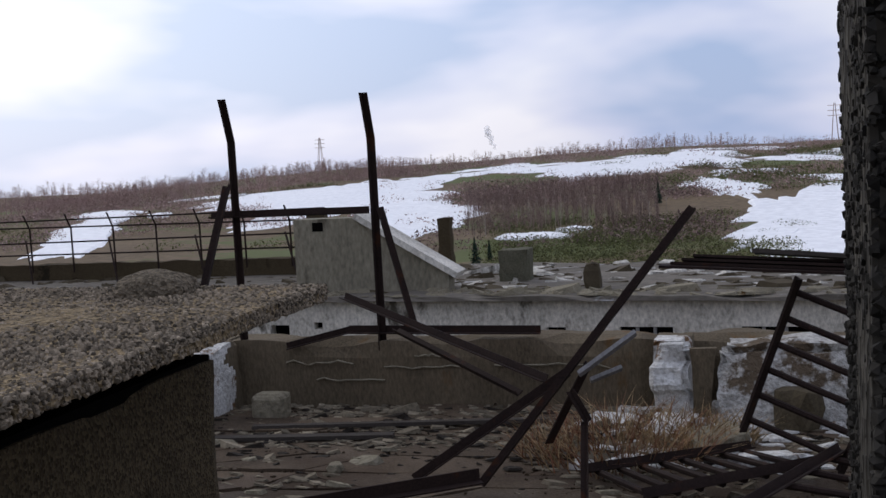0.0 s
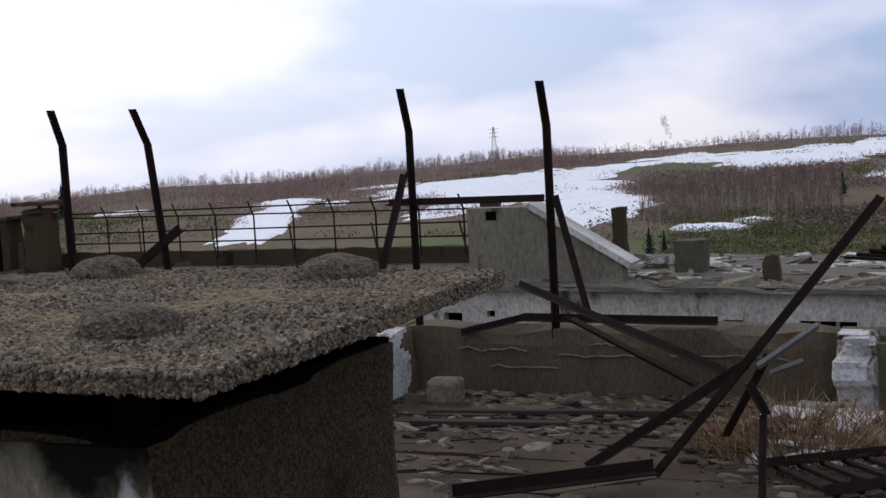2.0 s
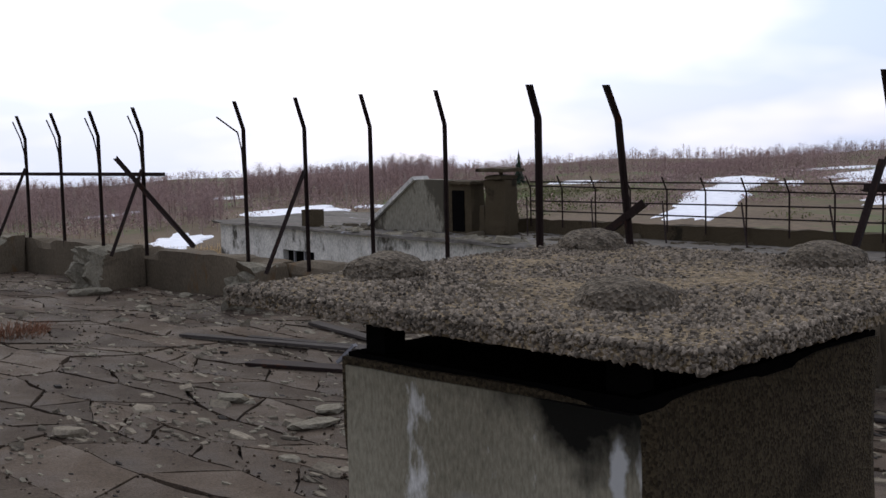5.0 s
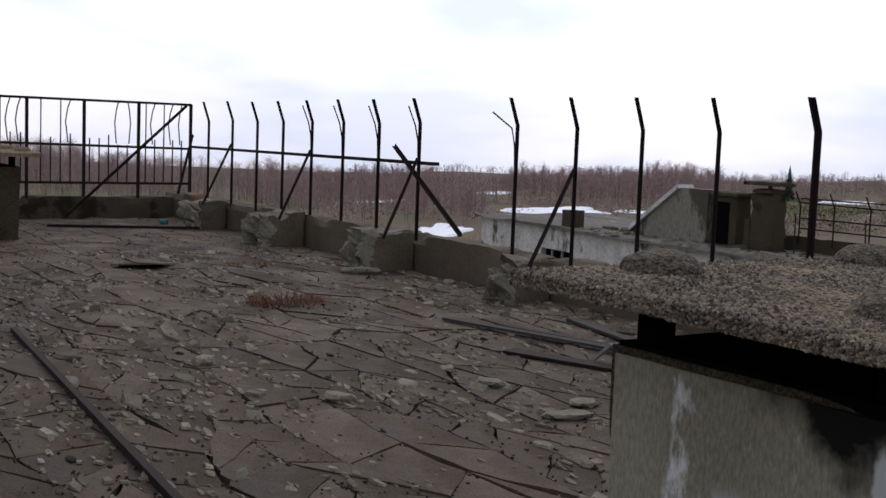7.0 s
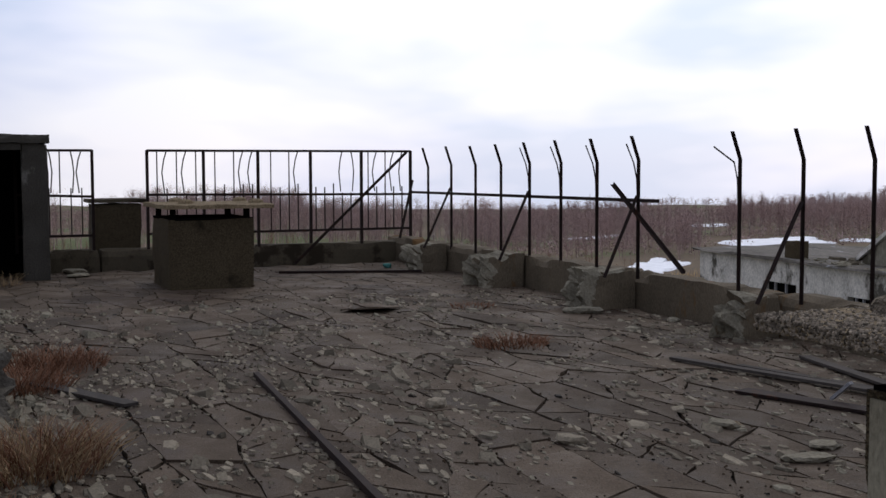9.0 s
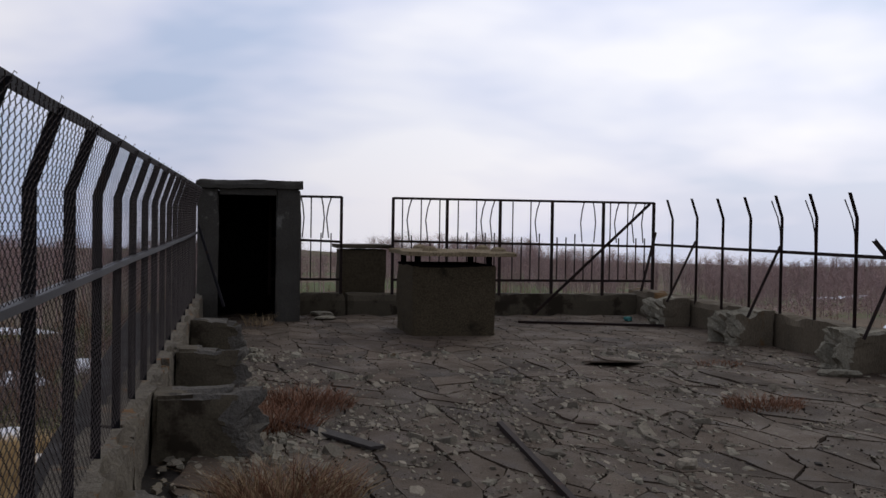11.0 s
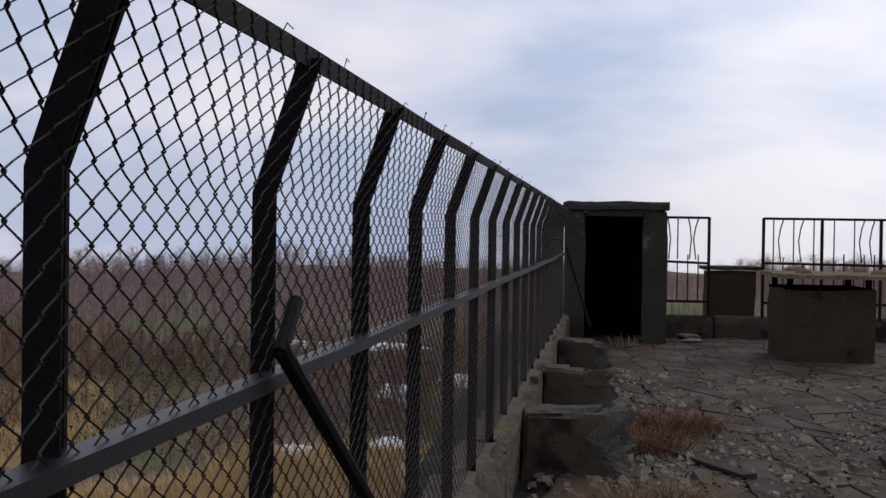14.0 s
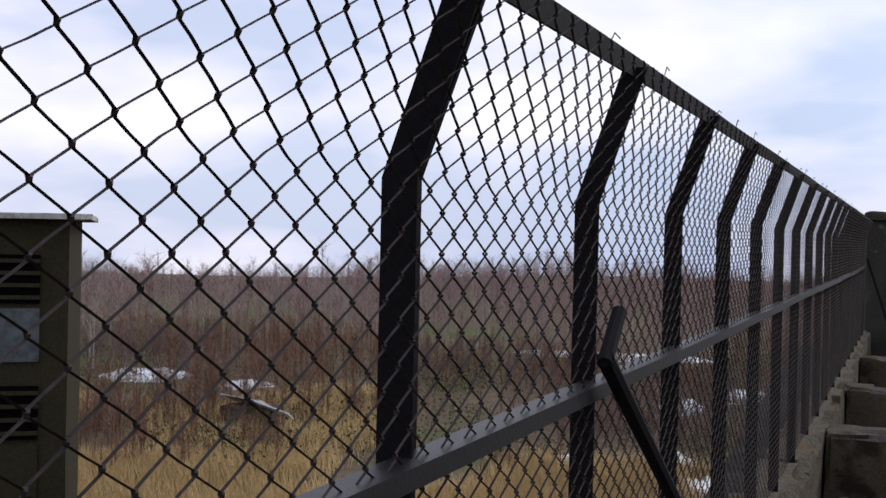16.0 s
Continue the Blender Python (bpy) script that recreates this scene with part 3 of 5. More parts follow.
for az, r, h in ((4.8, 185, 3.6), (13.6, 118, 3.0), (12.9, 122, 2.2), (40.9, 300, 9.0)):
    fir_x, fir_y = polar(az, r)
    fir_z = ground_z(fir_x, fir_y)
    fg = np.random.default_rng(int(r))
    fv, ff = [], []
    for i in range(260):
        f = fg.random() ** 0.8
        a, o = fg.uniform(0, 6.283), h * 0.24 * (1 - f) * fg.uniform(0.5, 1.1) + 0.05
        n = len(fv)
        w = 0.05 * h * (1.1 - f)
        zc = fir_z + h * (0.04 + 0.94 * f)
        fv += [(fir_x, fir_y, zc + 0.05 * h), (fir_x + math.cos(a) * o - math.sin(a) * w, fir_y + math.sin(a) * o + math.cos(a) * w, zc - 0.03 * h), (fir_x + math.cos(a) * o + math.sin(a) * w, fir_y + math.sin(a) * o - math.cos(a) * w, zc - 0.04 * h)]
        ff.append((n, n + 1, n + 2))
    fir = thing("fir_tree", "dark green fir tree standing on the slope", "tree", "fir trees")
    bm = bmesh.new()
    bar(bm, (fir_x, fir_y, fir_z - 0.3), (fir_x, fir_y, fir_z + h * 0.95), 0.02 * h, 0.02 * h)
    part("trunk", bm, M_HAZE_TWIG, fir)
    crown = raw_object("crown", fv, ff, M_FIR)
    crown.parent = fir
scrub("dwarf_pine", scatter(460, -2, 13, 108, 170, 11, 0.4, 0.03), 2.4, M_SHRUB, 11, "low green dwarf pine scrub on the slope", 0.4, 110, 0.07)
scrub("green_scrub", scatter(460, -8, 46, 120, 330, 12, 0.58, 0.02), 2.8, M_SHRUB, 12, "low green scrub on the hillside", 0.42, 90, 0.08)
scrub("high_green_scrub", scatter(240, -6, 5, 230, 400, 24, 0.5, 0.03), 3.6, M_SHRUB, 24, "green scrub between the high snow fields", 0.5, 90, 0.08)
scrub("slope_scrub", scatter(1700, -8, 34, 190, 430, 19, 0.4, 0.015), 2.6, M_HAZE_TWIG, 19, "brown leafless scrub covering the slope", 0.8, 60, 0.09)
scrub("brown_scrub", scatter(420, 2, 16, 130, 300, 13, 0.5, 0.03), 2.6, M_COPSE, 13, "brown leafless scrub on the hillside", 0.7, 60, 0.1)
scrub("brown_scrub_far", scatter(1300, 14, 66, 170, 400, 14, 0.5, 0.02), 2.6, M_HAZE_TWIG, 14, "brown leafless scrub on the far slope", 0.7, 60, 0.1)
scrub("skyline_scrub", scatter(1600, -25, 68, 360, 520, 18), 3.4, M_HAZE_TWIG, 18, "brown leafless scrub along the skyline", 0.8, 40, 0.11)
scrub("olive_scrub", scatter(300, 86, 140, 60, 118, 16, 0.5, 0.05), 2.8, M_SHRUB, 16, "olive green bushes in the valley", 0.5, 190, 0.045)
woods("end_thicket", scatter(240, 56, 90, 80, 170, 17, 0.5, 0.04), 2.6, M_RUSSET, M_RUSSET, 17, 90, 0.6, "russet leafless bushes below the roof's end", 0.07, 0.02)


def straw(name, spots, height, mat, seed, label, n=26):
    g = np.random.default_rng(seed)
    v, f = [], []
    for x, y in spots:
        z = ground_z(x, y)
        for _ in range(n):
            a, b = x + g.normal(0, 0.6), y + g.normal(0, 0.6)
            h = height * g.uniform(0.4, 1.2)
            dx, dy = g.normal(0, 0.25, 2) * h
            w = 0.05
            k = len(v)
            v += [(a - w, b, z), (a + w, b, z), (a + dx, b + dy, z + h)]
            f.append((k, k + 1, k + 2))
    tagged(raw_object(name, v, f, mat), label, "grass", kind="stuff")


straw("straw_meadow", scatter(3800, 94, 132, 34, 64, 21, 0.28, 0.07), 1.0, M_STRAW, 21, "tall dead straw-yellow grass in the valley")
straw("straw_strip", scatter(420, 112, 132, 66, 90, 22, 0.5, 0.05), 0.9, M_STRAW, 22, "strip of straw-yellow grass beyond the bushes")
straw("straw_corner", scatter(260, 50, 64, 95, 135, 23), 1.0, M_STRAW, 23, "dead grass below the roof's corner")


# ---- the roof ----
ROOF_X0, ROOF_X1, ROOF_Y0, ROOF_Y1 = -20.3, 9.0, -1.9, 7.45


def fence_y(x):
    return -1.184 - 0.0405 * (x + 1.2)


bm = bmesh.new()
block(bm, ROOF_X0, ROOF_X1, -1.5, ROOF_Y1, -10.6, -0.03)
tagged(mesh_object("floor", bm, M_BITUMEN), "dark damp bed of the flat concrete roof", "roof", kind="structure")


def parapet(name, x0, x1, y0, y1, z1, mat, label, seed, cut=0.12):
    bm = bmesh.new()
    block(bm, x0, x1, y0, y1, -0.04, z1, cut, 0.014, seed, 0.05)
    return tagged(mesh_object(name, bm, mat), label, "parapet", kind="structure")


for i, (a, b) in enumerate(((-20.2, -17.6), (-17.6, -14.8), (-14.8, -12.0), (-12.0, -9.3), (-9.3, -6.2))):
    parapet("wall_front_%d" % (i + 1), a + 0.004, b - 0.004, 7.0, 7.3, 0.42, M_PARAPET, "low stained concrete parapet wall with a worn top", 3 + i)
for i, (a, b) in enumerate(((-6.2, -3.35), (-3.35, -0.6), (-0.6, 2.2), (2.2, 5.2), (5.2, 8.8))):
    parapet("wall_front_%d" % (i + 6), a + 0.004, b - 0.004, 6.98, 7.28, 0.41, M_PARAPET, "low damp rendered parapet wall with pale cracks", 13 + i)
for i, (a, b) in enumerate(((1.15, 1.95), (1.95, 4.4), (4.4, 7.3))):
    parapet("wall_end_%d" % (i + 1), -19.95, -19.65, a + 0.003, b - 0.007 * (i == 2), 0.34, M_CONCRETE, "low concrete parapet at the roof's end", 23 + i)


def side_wall():
    for i in range(8):
        a, b = 6.0 - i * 3.25, 6.0 - (i + 1) * 3.25
        ya, yb = fence_y(a), fence_y(b)
        bm = bmesh.new()
        block(bm, b + 0.004, a - 0.004, -0.14, 0.13, -0.04, 0.42, 0.07, 0.03, 40 + i, 0.09, skew=lambda c: (c.x, c.y + fence_y(c.x), c.z))
        tagged(mesh_object("wall_side_%d" % (i + 1), bm, M_SIDE), "crumbling low concrete parapet under the wire fence", "parapet", kind="structure")


side_wall()


M_SPALLED2 = material("dark_spalled_concrete", (0.045, 0.038, 0.029), (0.125, 0.110, 0.087), 4.0, 40, 0.95, 0.9, 0.02, patch=(0.07, 0.05, 0.028), patch_scale=2.4, patch_at=0.62)


def buttress(x, inner, outer, w, h, mat, seed, slope, label):
    """A broken stub standing against a parapet, its top falling towards the roof."""
    bm = bmesh.new()
    y0, y1 = min(inner, outer), max(inner, outer)

    def sk(c):
        f = max(0.0, min(1.0, (c.y - outer) / (inner - outer)))
        g = max(0.0, (f - 0.3) / 0.7)
        n = noise.noise(Vector((c.x * 5, c.z * 7, seed))) + 0.6 * noise.noise(Vector((c.x * 13, c.z * 15, seed)))
        j = noise.cell(Vector((c.x * 7 + seed, c.y * 7, c.z * 6))) - 0.5
        up = max(0.0, c.z / h)
        top = 1 - slope * g * (0.75 + 0.5 * n + 0.5 * j)
        back = (0.16 * n + 0.16 * j + 0.28 * slope * up) * g
        return (c.x + (0.03 * n + 0.03 * j) * g * up, c.y - (inner - outer) * back, -0.03 + (c.z + 0.03) * top)

    block(bm, x - w / 2, x + w / 2, y0, y1, -0.03, h, 0.03, 0.014, seed, 0.03, skew=sk)
    ob = mesh_object("parapet_stub", bm, mat)
    ob.data.materials.append(M_CONCRETE if mat is M_SPALLED2 else M_PARAPET)
    for p in ob.data.polygons:
        f = (p.center.y - outer) / (inner - outer)
        rough = 0.25 * noise.noise(p.center * 5)
        broken = f + rough > (0.86 if mat is not M_WHITE else 0.2) or (p.normal.z > 0.35 and f + rough > 0.3)
        p.material_index = 0 if broken else 1
    return tagged(ob, label, "rubble", "broken stubs along the parapets")


for x, inner, w, h, mat, sl, lab in (
        (-17.55, 6.45, 0.5, 0.44, M_SPALLED, 0.35, "broken concrete stub against the parapet"),
        (-14.85, 6.4, 0.55, 0.46, M_SPALLED, 0.45, "broken concrete stub against the parapet"),
        (-12.0, 6.4, 0.5, 0.47, M_SPALLED, 0.3, "spalled grey concrete stub against the parapet"),
        (-9.3, 6.45, 0.26, 0.42, M_SPALLED, 0.35, "whitish spalled concrete stub against the parapet"),
        (-6.15, 6.5, 0.4, 0.42, M_SPALLED, 0.4, "broken concrete stub against the parapet"),
        (-3.38, 6.35, 0.22, 0.43, M_WHITE, 0.2, "whitish flaking concrete stub against the parapet"),
        (-0.515, 6.62, 0.2, 0.43, M_WHITE, 0.03, "flaking whitewashed pillar stub with rust stains")):
    buttress(x, inner, 6.97, w, h, mat, abs(x) * 3, sl, lab)
for x, inner, w, h in ((-8.35, -0.15, 0.5, 0.42), (-11.0, -0.1, 0.4, 0.42), (-13.9, 0.0, 0.45, 0.42), (-5.9, -0.55, 0.5, 0.26)):
    buttress(x, inner, fence_y(x) + 0.135, w, h, M_SPALLED2, abs(x) * 5, 0.28, "broken dark concrete stub against the parapet")


# ---- steel fences ----
def bent_post(x, y, z0, inward, group, mat=M_RUST, kink=1.68, top=1.97, reach=0.1, w=0.05, lean=(0.0, 0.0), label="", turn=1):
    """An angle-iron fence post with its head bent over the roof."""
    t = thing("fence_post", label or "rusty angle-iron fence post with a bent head", "fence post", group)
    bm = bmesh.new()
    lx, ly = lean
    pts = [(x, y, z0 - 0.02), (x + lx * 0.6, y + ly * 0.6, z0 + (kink - z0) * 0.6), (x + lx, y + ly, kink), (x + lx * 1.25, y + ly + inward * reach, top)]
    profile(bm, pts, angle_section(w, 0.007, turn, 1 if inward > 0 else -1), (1, 0, 0), (0, 1, 0))
    part("upright", bm, mat, t)
    return t


# x of the foot, height of the kink and of the tip, width of the angle iron
FRONT_POSTS = ((-2.315, 1.655, 1.93, 0.042), (-3.245, 1.675, 1.945, 0.038), (-5.15, 1.69, 1.945, 0.040), (-6.05, 1.72, 1.98, 0.042), (-7.07, 1.695, 1.98, 0.027), (-8.0, 1.695, 1.985, 0.027), (-8.92, 1.70, 1.99, 0.028), (-9.88, 1.71, 1.99, 0.029),
               (-11.77, 1.71, 1.99, 0.031), (-12.71, 1.685, 1.98, 0.031), (-13.63, 1.69, 1.98, 0.030), (-14.52, 1.68, 1.97, 0.030), (-15.42, 1.67, 1.96, 0.030), (-16.30, 1.66, 1.95, 0.030), (-17.22, 1.67, 1.96, 0.030), (-18.18, 1.64, 1.95, 0.030))
for x, kink, top, thick in FRONT_POSTS:
    k = -6 if x > -3 else round((-x - 8.0) / 0.95)
    py = 7.03
    lean = (-0.14, 0.0) if x == -5.15 else (0.0, 0.0)
    t = bent_post(x - thick / 2, py, 0.36, -1, "front row of fence posts", kink=kink, top=top, w=thick, lean=lean)
    if k in (4, 5, 6, 7, 2):
        bm = bmesh.new()
        tube(bm, [(x - 0.02, py, 0.9), (x - 0.03, py - 0.02, 1.5), (x - 0.05, py - 0.05, 1.68), (x - 0.1 - 0.2 * (k == 2), py - 0.12, 1.9 - 0.06 * (k == 2))], 0.009, 5)
        part("strand", bm, M_RUST, t, "bent rusty rod")
    if k in (1, 4, 7, 10):
        bm = bmesh.new()
        angle_bar(bm, (x + 0.03, 7.0, 1.3), (x + 0.12, 6.52 - 0.08 * (k == 1), 0.38), 0.04, 0.006, 0.4)
        part("brace", bm, M_RUST, t, "slanting angle-iron brace")


def steel(name, label, category, bars, mat=M_RUST, group="", kind="angle"):
    """A thing of one or more straight steel members."""
    t = thing(name, label, category, group)
    for p, q, w, nm, roll in bars:
        bm = bmesh.new()
        if kind == "angle":
            angle_bar(bm, p, q, w, w * 0.14, roll)
        elif kind == "bar":
            bar(bm, p, q, w, w, roll)
        else:
            tube(bm, [p, q], w, 8)
        part(nm, bm, mat, t)
    return t


steel("fence_rail", "rusty steel rail along the front fence posts", "fence rail", [((-18.988, 7.02, 1.193), (-11.338, 7.02, 1.232), 0.04, "rail", 0.0)])
steel("cross_brace", "rusty bars crossed against a fence post", "brace", [((-12.272, 6.98, 1.424), (-10.773, 6.98, 0.482), 0.04, "bar", 0.0), ])
steel("fence_rail", "rusty steel rail between two tall fence posts", "fence rail", [((-3.427, 7.03, 1.195), (-2.358, 7.03, 1.192), 0.045, "rail", 0.2)])
steel("leaning_brace", "heavy angle-iron brace leaning on a fence post", "brace", [((-3.255, 6.98, 1.394), (-3.273, 6.6, 0.795), 0.05, "bar", 0.3)])
steel("leaning_brace", "thin angle-iron brace leaning on a fence post", "brace", [((-2.281, 6.96, 1.229), (-2.089, 6.9, 0.524), 0.038, "bar", 0.5)])
steel("leaning_brace", "rusty bar crossing a fence post", "brace", [((-5.05, 7.0, 1.07), (-5.9, 7.0, 0.5), 0.055, "bar", 0.1)])


def end_railing(y0, y1, x, z0, z1, zm, n_bent, seed, corner=False):
    rnd = random.Random(seed)
    t = thing("end_railing", "rusty steel railing with bent and broken bars at the roof's end", "railing", "end railings")
    for z in (z0, zm, z1):
        bm = bmesh.new()
        bar(bm, (x, y0, z), (x, y1, z - (0.04 if z == zm else 0)), 0.04, 0.04)
        part("rail", bm, M_RUST, t)
    n = max(1, round((y1 - y0) / 0.95))
    for i in range(n + 1):
        y = y0 + (y1 - y0) * i / n
        bm = bmesh.new()
        bar(bm, (x + 0.005, y, 0.3), (x + 0.005, y, z1 + 0.01), 0.045, 0.045)
        part("post", bm, M_RUST, t)
    k = int((y1 - y0) / 0.155)
    for i in range(1, k):
        y = y0 + (y1 - y0) * i / k
        if abs((y - y0) / ((y1 - y0) / n) - round((y - y0) / ((y1 - y0) / n))) < 0.1:
            continue
        bm = bmesh.new()
        zt = zm + rnd.choice((0.0, 0.1, 0.16))
        bar(bm, (x, y, z0), (x, y, zt), 0.018, 0.018)
        part("baluster", bm, M_RUST, t)
        if rnd.random() < 0.8:
            bm = bmesh.new()
            b = rnd.choice((0, 0, -0.06, -0.08, 0.05))
            tube(bm, [(x, y, z1), (x, y + b * 0.6, z1 - 0.15), (x, y + b, (z1 + zm) / 2), (x, y + b * 0.5, zm + 0.02)], 0.011, 5)
            part("baluster", bm, M_RUST, t)
    return t


end_railing(2.72, 7.3, -19.72, 0.56, 1.915, 1.2, 0, 1)
end_railing(0.7, 1.86, -19.72, 0.56, 1.915, 1.22, 0, 2)
steel("long_brace", "long rusty angle-iron brace across the end railing", "brace", [((-19.6, 7.2, 1.88), (-19.2, 5.05, 0.02), 0.06, "bar", 0.4)])
steel("end_strut", "rusty strut beside the corner of the end railing", "brace", [((-19.55, 7.3, 1.4), (-19.4, 7.0, 0.4), 0.05, "bar", 0.2)])


def side_fence():
    """The standing chain-link fence along the side of the roof."""
    posts = [-1.45 - 0.93 * i for i in range(-4, 18)]
    for x in posts:
        y = fence_y(x)
        t = bent_post(x, y, 0.40, 1, "posts of the wire fence", M_PAINT, 1.70, 1.965, 0.09, 0.048, label="dark painted angle-iron post of the wire fence", turn=-1)
        bm = bmesh.new()
        profile(bm, [(x - 0.054, y - 0.002, 0.42), (x - 0.054, y - 0.002, 1.70), (x - 0.054, y + 0.088, 1.955)], [(0, 0), (-0.012, 0), (-0.012, 0.032), (0, 0.032)], (1, 0, 0), (0, 1, 0))
        part("flat_strip", bm, M_PAINT, t)
    xa, xb = posts[0] + 0.3, posts[-1] - 0.1
    t = thing("wire_fence", "rusty chain-link fence with angle-iron rails", "fence")
    for z, dy, w, nm, inw in ((1.350, 0.075, 0.028, "middle_rail", 1), (1.985, 0.085, 0.042, "top_rail", -1)):
        bm = bmesh.new()
        n = 24
        pts = [(xa + (xb - xa) * i / n, fence_y(xa + (xb - xa) * i / n) + dy, z + 0.008 * noise.noise(Vector((i * 0.7, z, 0)))) for i in range(n + 1)]
        profile(bm, pts, [(0, 0), (0.05, 0), (0.05, -0.007), (0.007, -0.007), (0.007, -w), (0, -w)] if inw > 0 else [(0, 0), (0.03, 0), (0.03, -w), (0.024, -w), (0.024, -0.007), (0, -0.007)], (0, -1, 0) if inw > 0 else (0, 1, 0), (0, 0, 1))
        part(nm, bm, M_WETSTEEL if nm == "middle_rail" else M_PAINT, t)
    # zigzag wires, hooked into one another; the knuckles are bent round near the doorway
    pitch, rise, r = 0.0432, 0.0267, 0.0017
    x_first = -0.736 + pitch * 76
    z_first = 1.657 - rise * 44
    n_w = int((x_first - xb) / pitch)
    levels = 55
    verts, faces = [], []
    for i in range(n_w):
        fine = -5.2 < x_first - i * pitch < 0.2
        r = 0.0017 if fine else 0.0012
        line = []
        for j in range(levels + 1):
            z = z_first + j * rise
            side = (i + j) % 2
            s = 1 if side else -1
            x = x_first - i * pitch - (pitch if side else 0.0)
            bow = 0.0012 * noise.noise(Vector((i * 1.7, j * 0.9, 5)))
            if fine:
                line += [(x + s * 0.0042, z - 0.0030, s * 0.002), (x - s * 0.0024, z - 0.0022, -s * 0.0025), (x - s * 0.0030, z + 0.0012, -s * 0.0035), (x + s * 0.0038, z + 0.0030, s * 0.0015), (x + s * pitch * 0.5, z + rise * 0.5 + bow, 0.0)]
            else:
                line.append((x - s * 0.0007, z, s * 0.003))
        for k, (x, z, dy) in enumerate(line):
            sag = 0.005 * noise.noise(Vector((x * 3, z * 3, 2)))
            yy = fence_y(x) + 0.056 + sag + dy + (0 if z < 1.70 else (z - 1.70) / 0.27 * 0.09)
            zz = z + 0.006 * noise.noise(Vector((x * 1.5, z * 1.5, 9)))
            n = len(verts)
            verts += [(x, yy + r, zz), (x - r, yy - r, zz), (x + r, yy - r, zz)]
            if k:
                a = n - 3
                faces += [(a, a + 1, n + 1, n), (a + 1, a + 2, n + 2, n + 1), (a + 2, a, n, n + 2)]
    ob = raw_object("wire_mesh", verts, faces, M_WIRE)
    ob.parent = t
    tagged(ob, "chain-link wire mesh", kind="stuff")
    rnd = random.Random(9)
    for i in range(26):
        x = -0.6 - i * 0.55 + rnd.uniform(-0.2, 0.2)
        y = fence_y(x) + 0.1
        a, b = rnd.uniform(-0.05, 0.05), rnd.uniform(0.012, 0.035)
        bm = bmesh.new()
        tube(bm, [(x, y, 1.975), (x + a * 0.4, y + 0.01, 1.985 + b), (x + a, y + 0.015, 1.985 + b * 0.7)], 0.0016, 4)
        part("wire_end", bm, M_WIRE, t)
    steel("loose_stay", "short rusty pipe stay with a bent head on the wire fence", "stay", [((-2.31, -1.03, 1.492), (-2.18, -1.03, 1.405), 0.015, "head", 0), ((-2.185, -1.03, 1.415), (-3.85, -0.93, 0.44), 0.017, "pipe", 0)], M_PAINT, kind="tube")
    steel("loose_stay", "thin steel stay slanting from the wire fence", "stay", [((-17.0, -0.45, 1.45), (-16.6, -0.1, 0.35), 0.02, "pipe", 0)], M_PAINT, kind="tube")


side_fence()


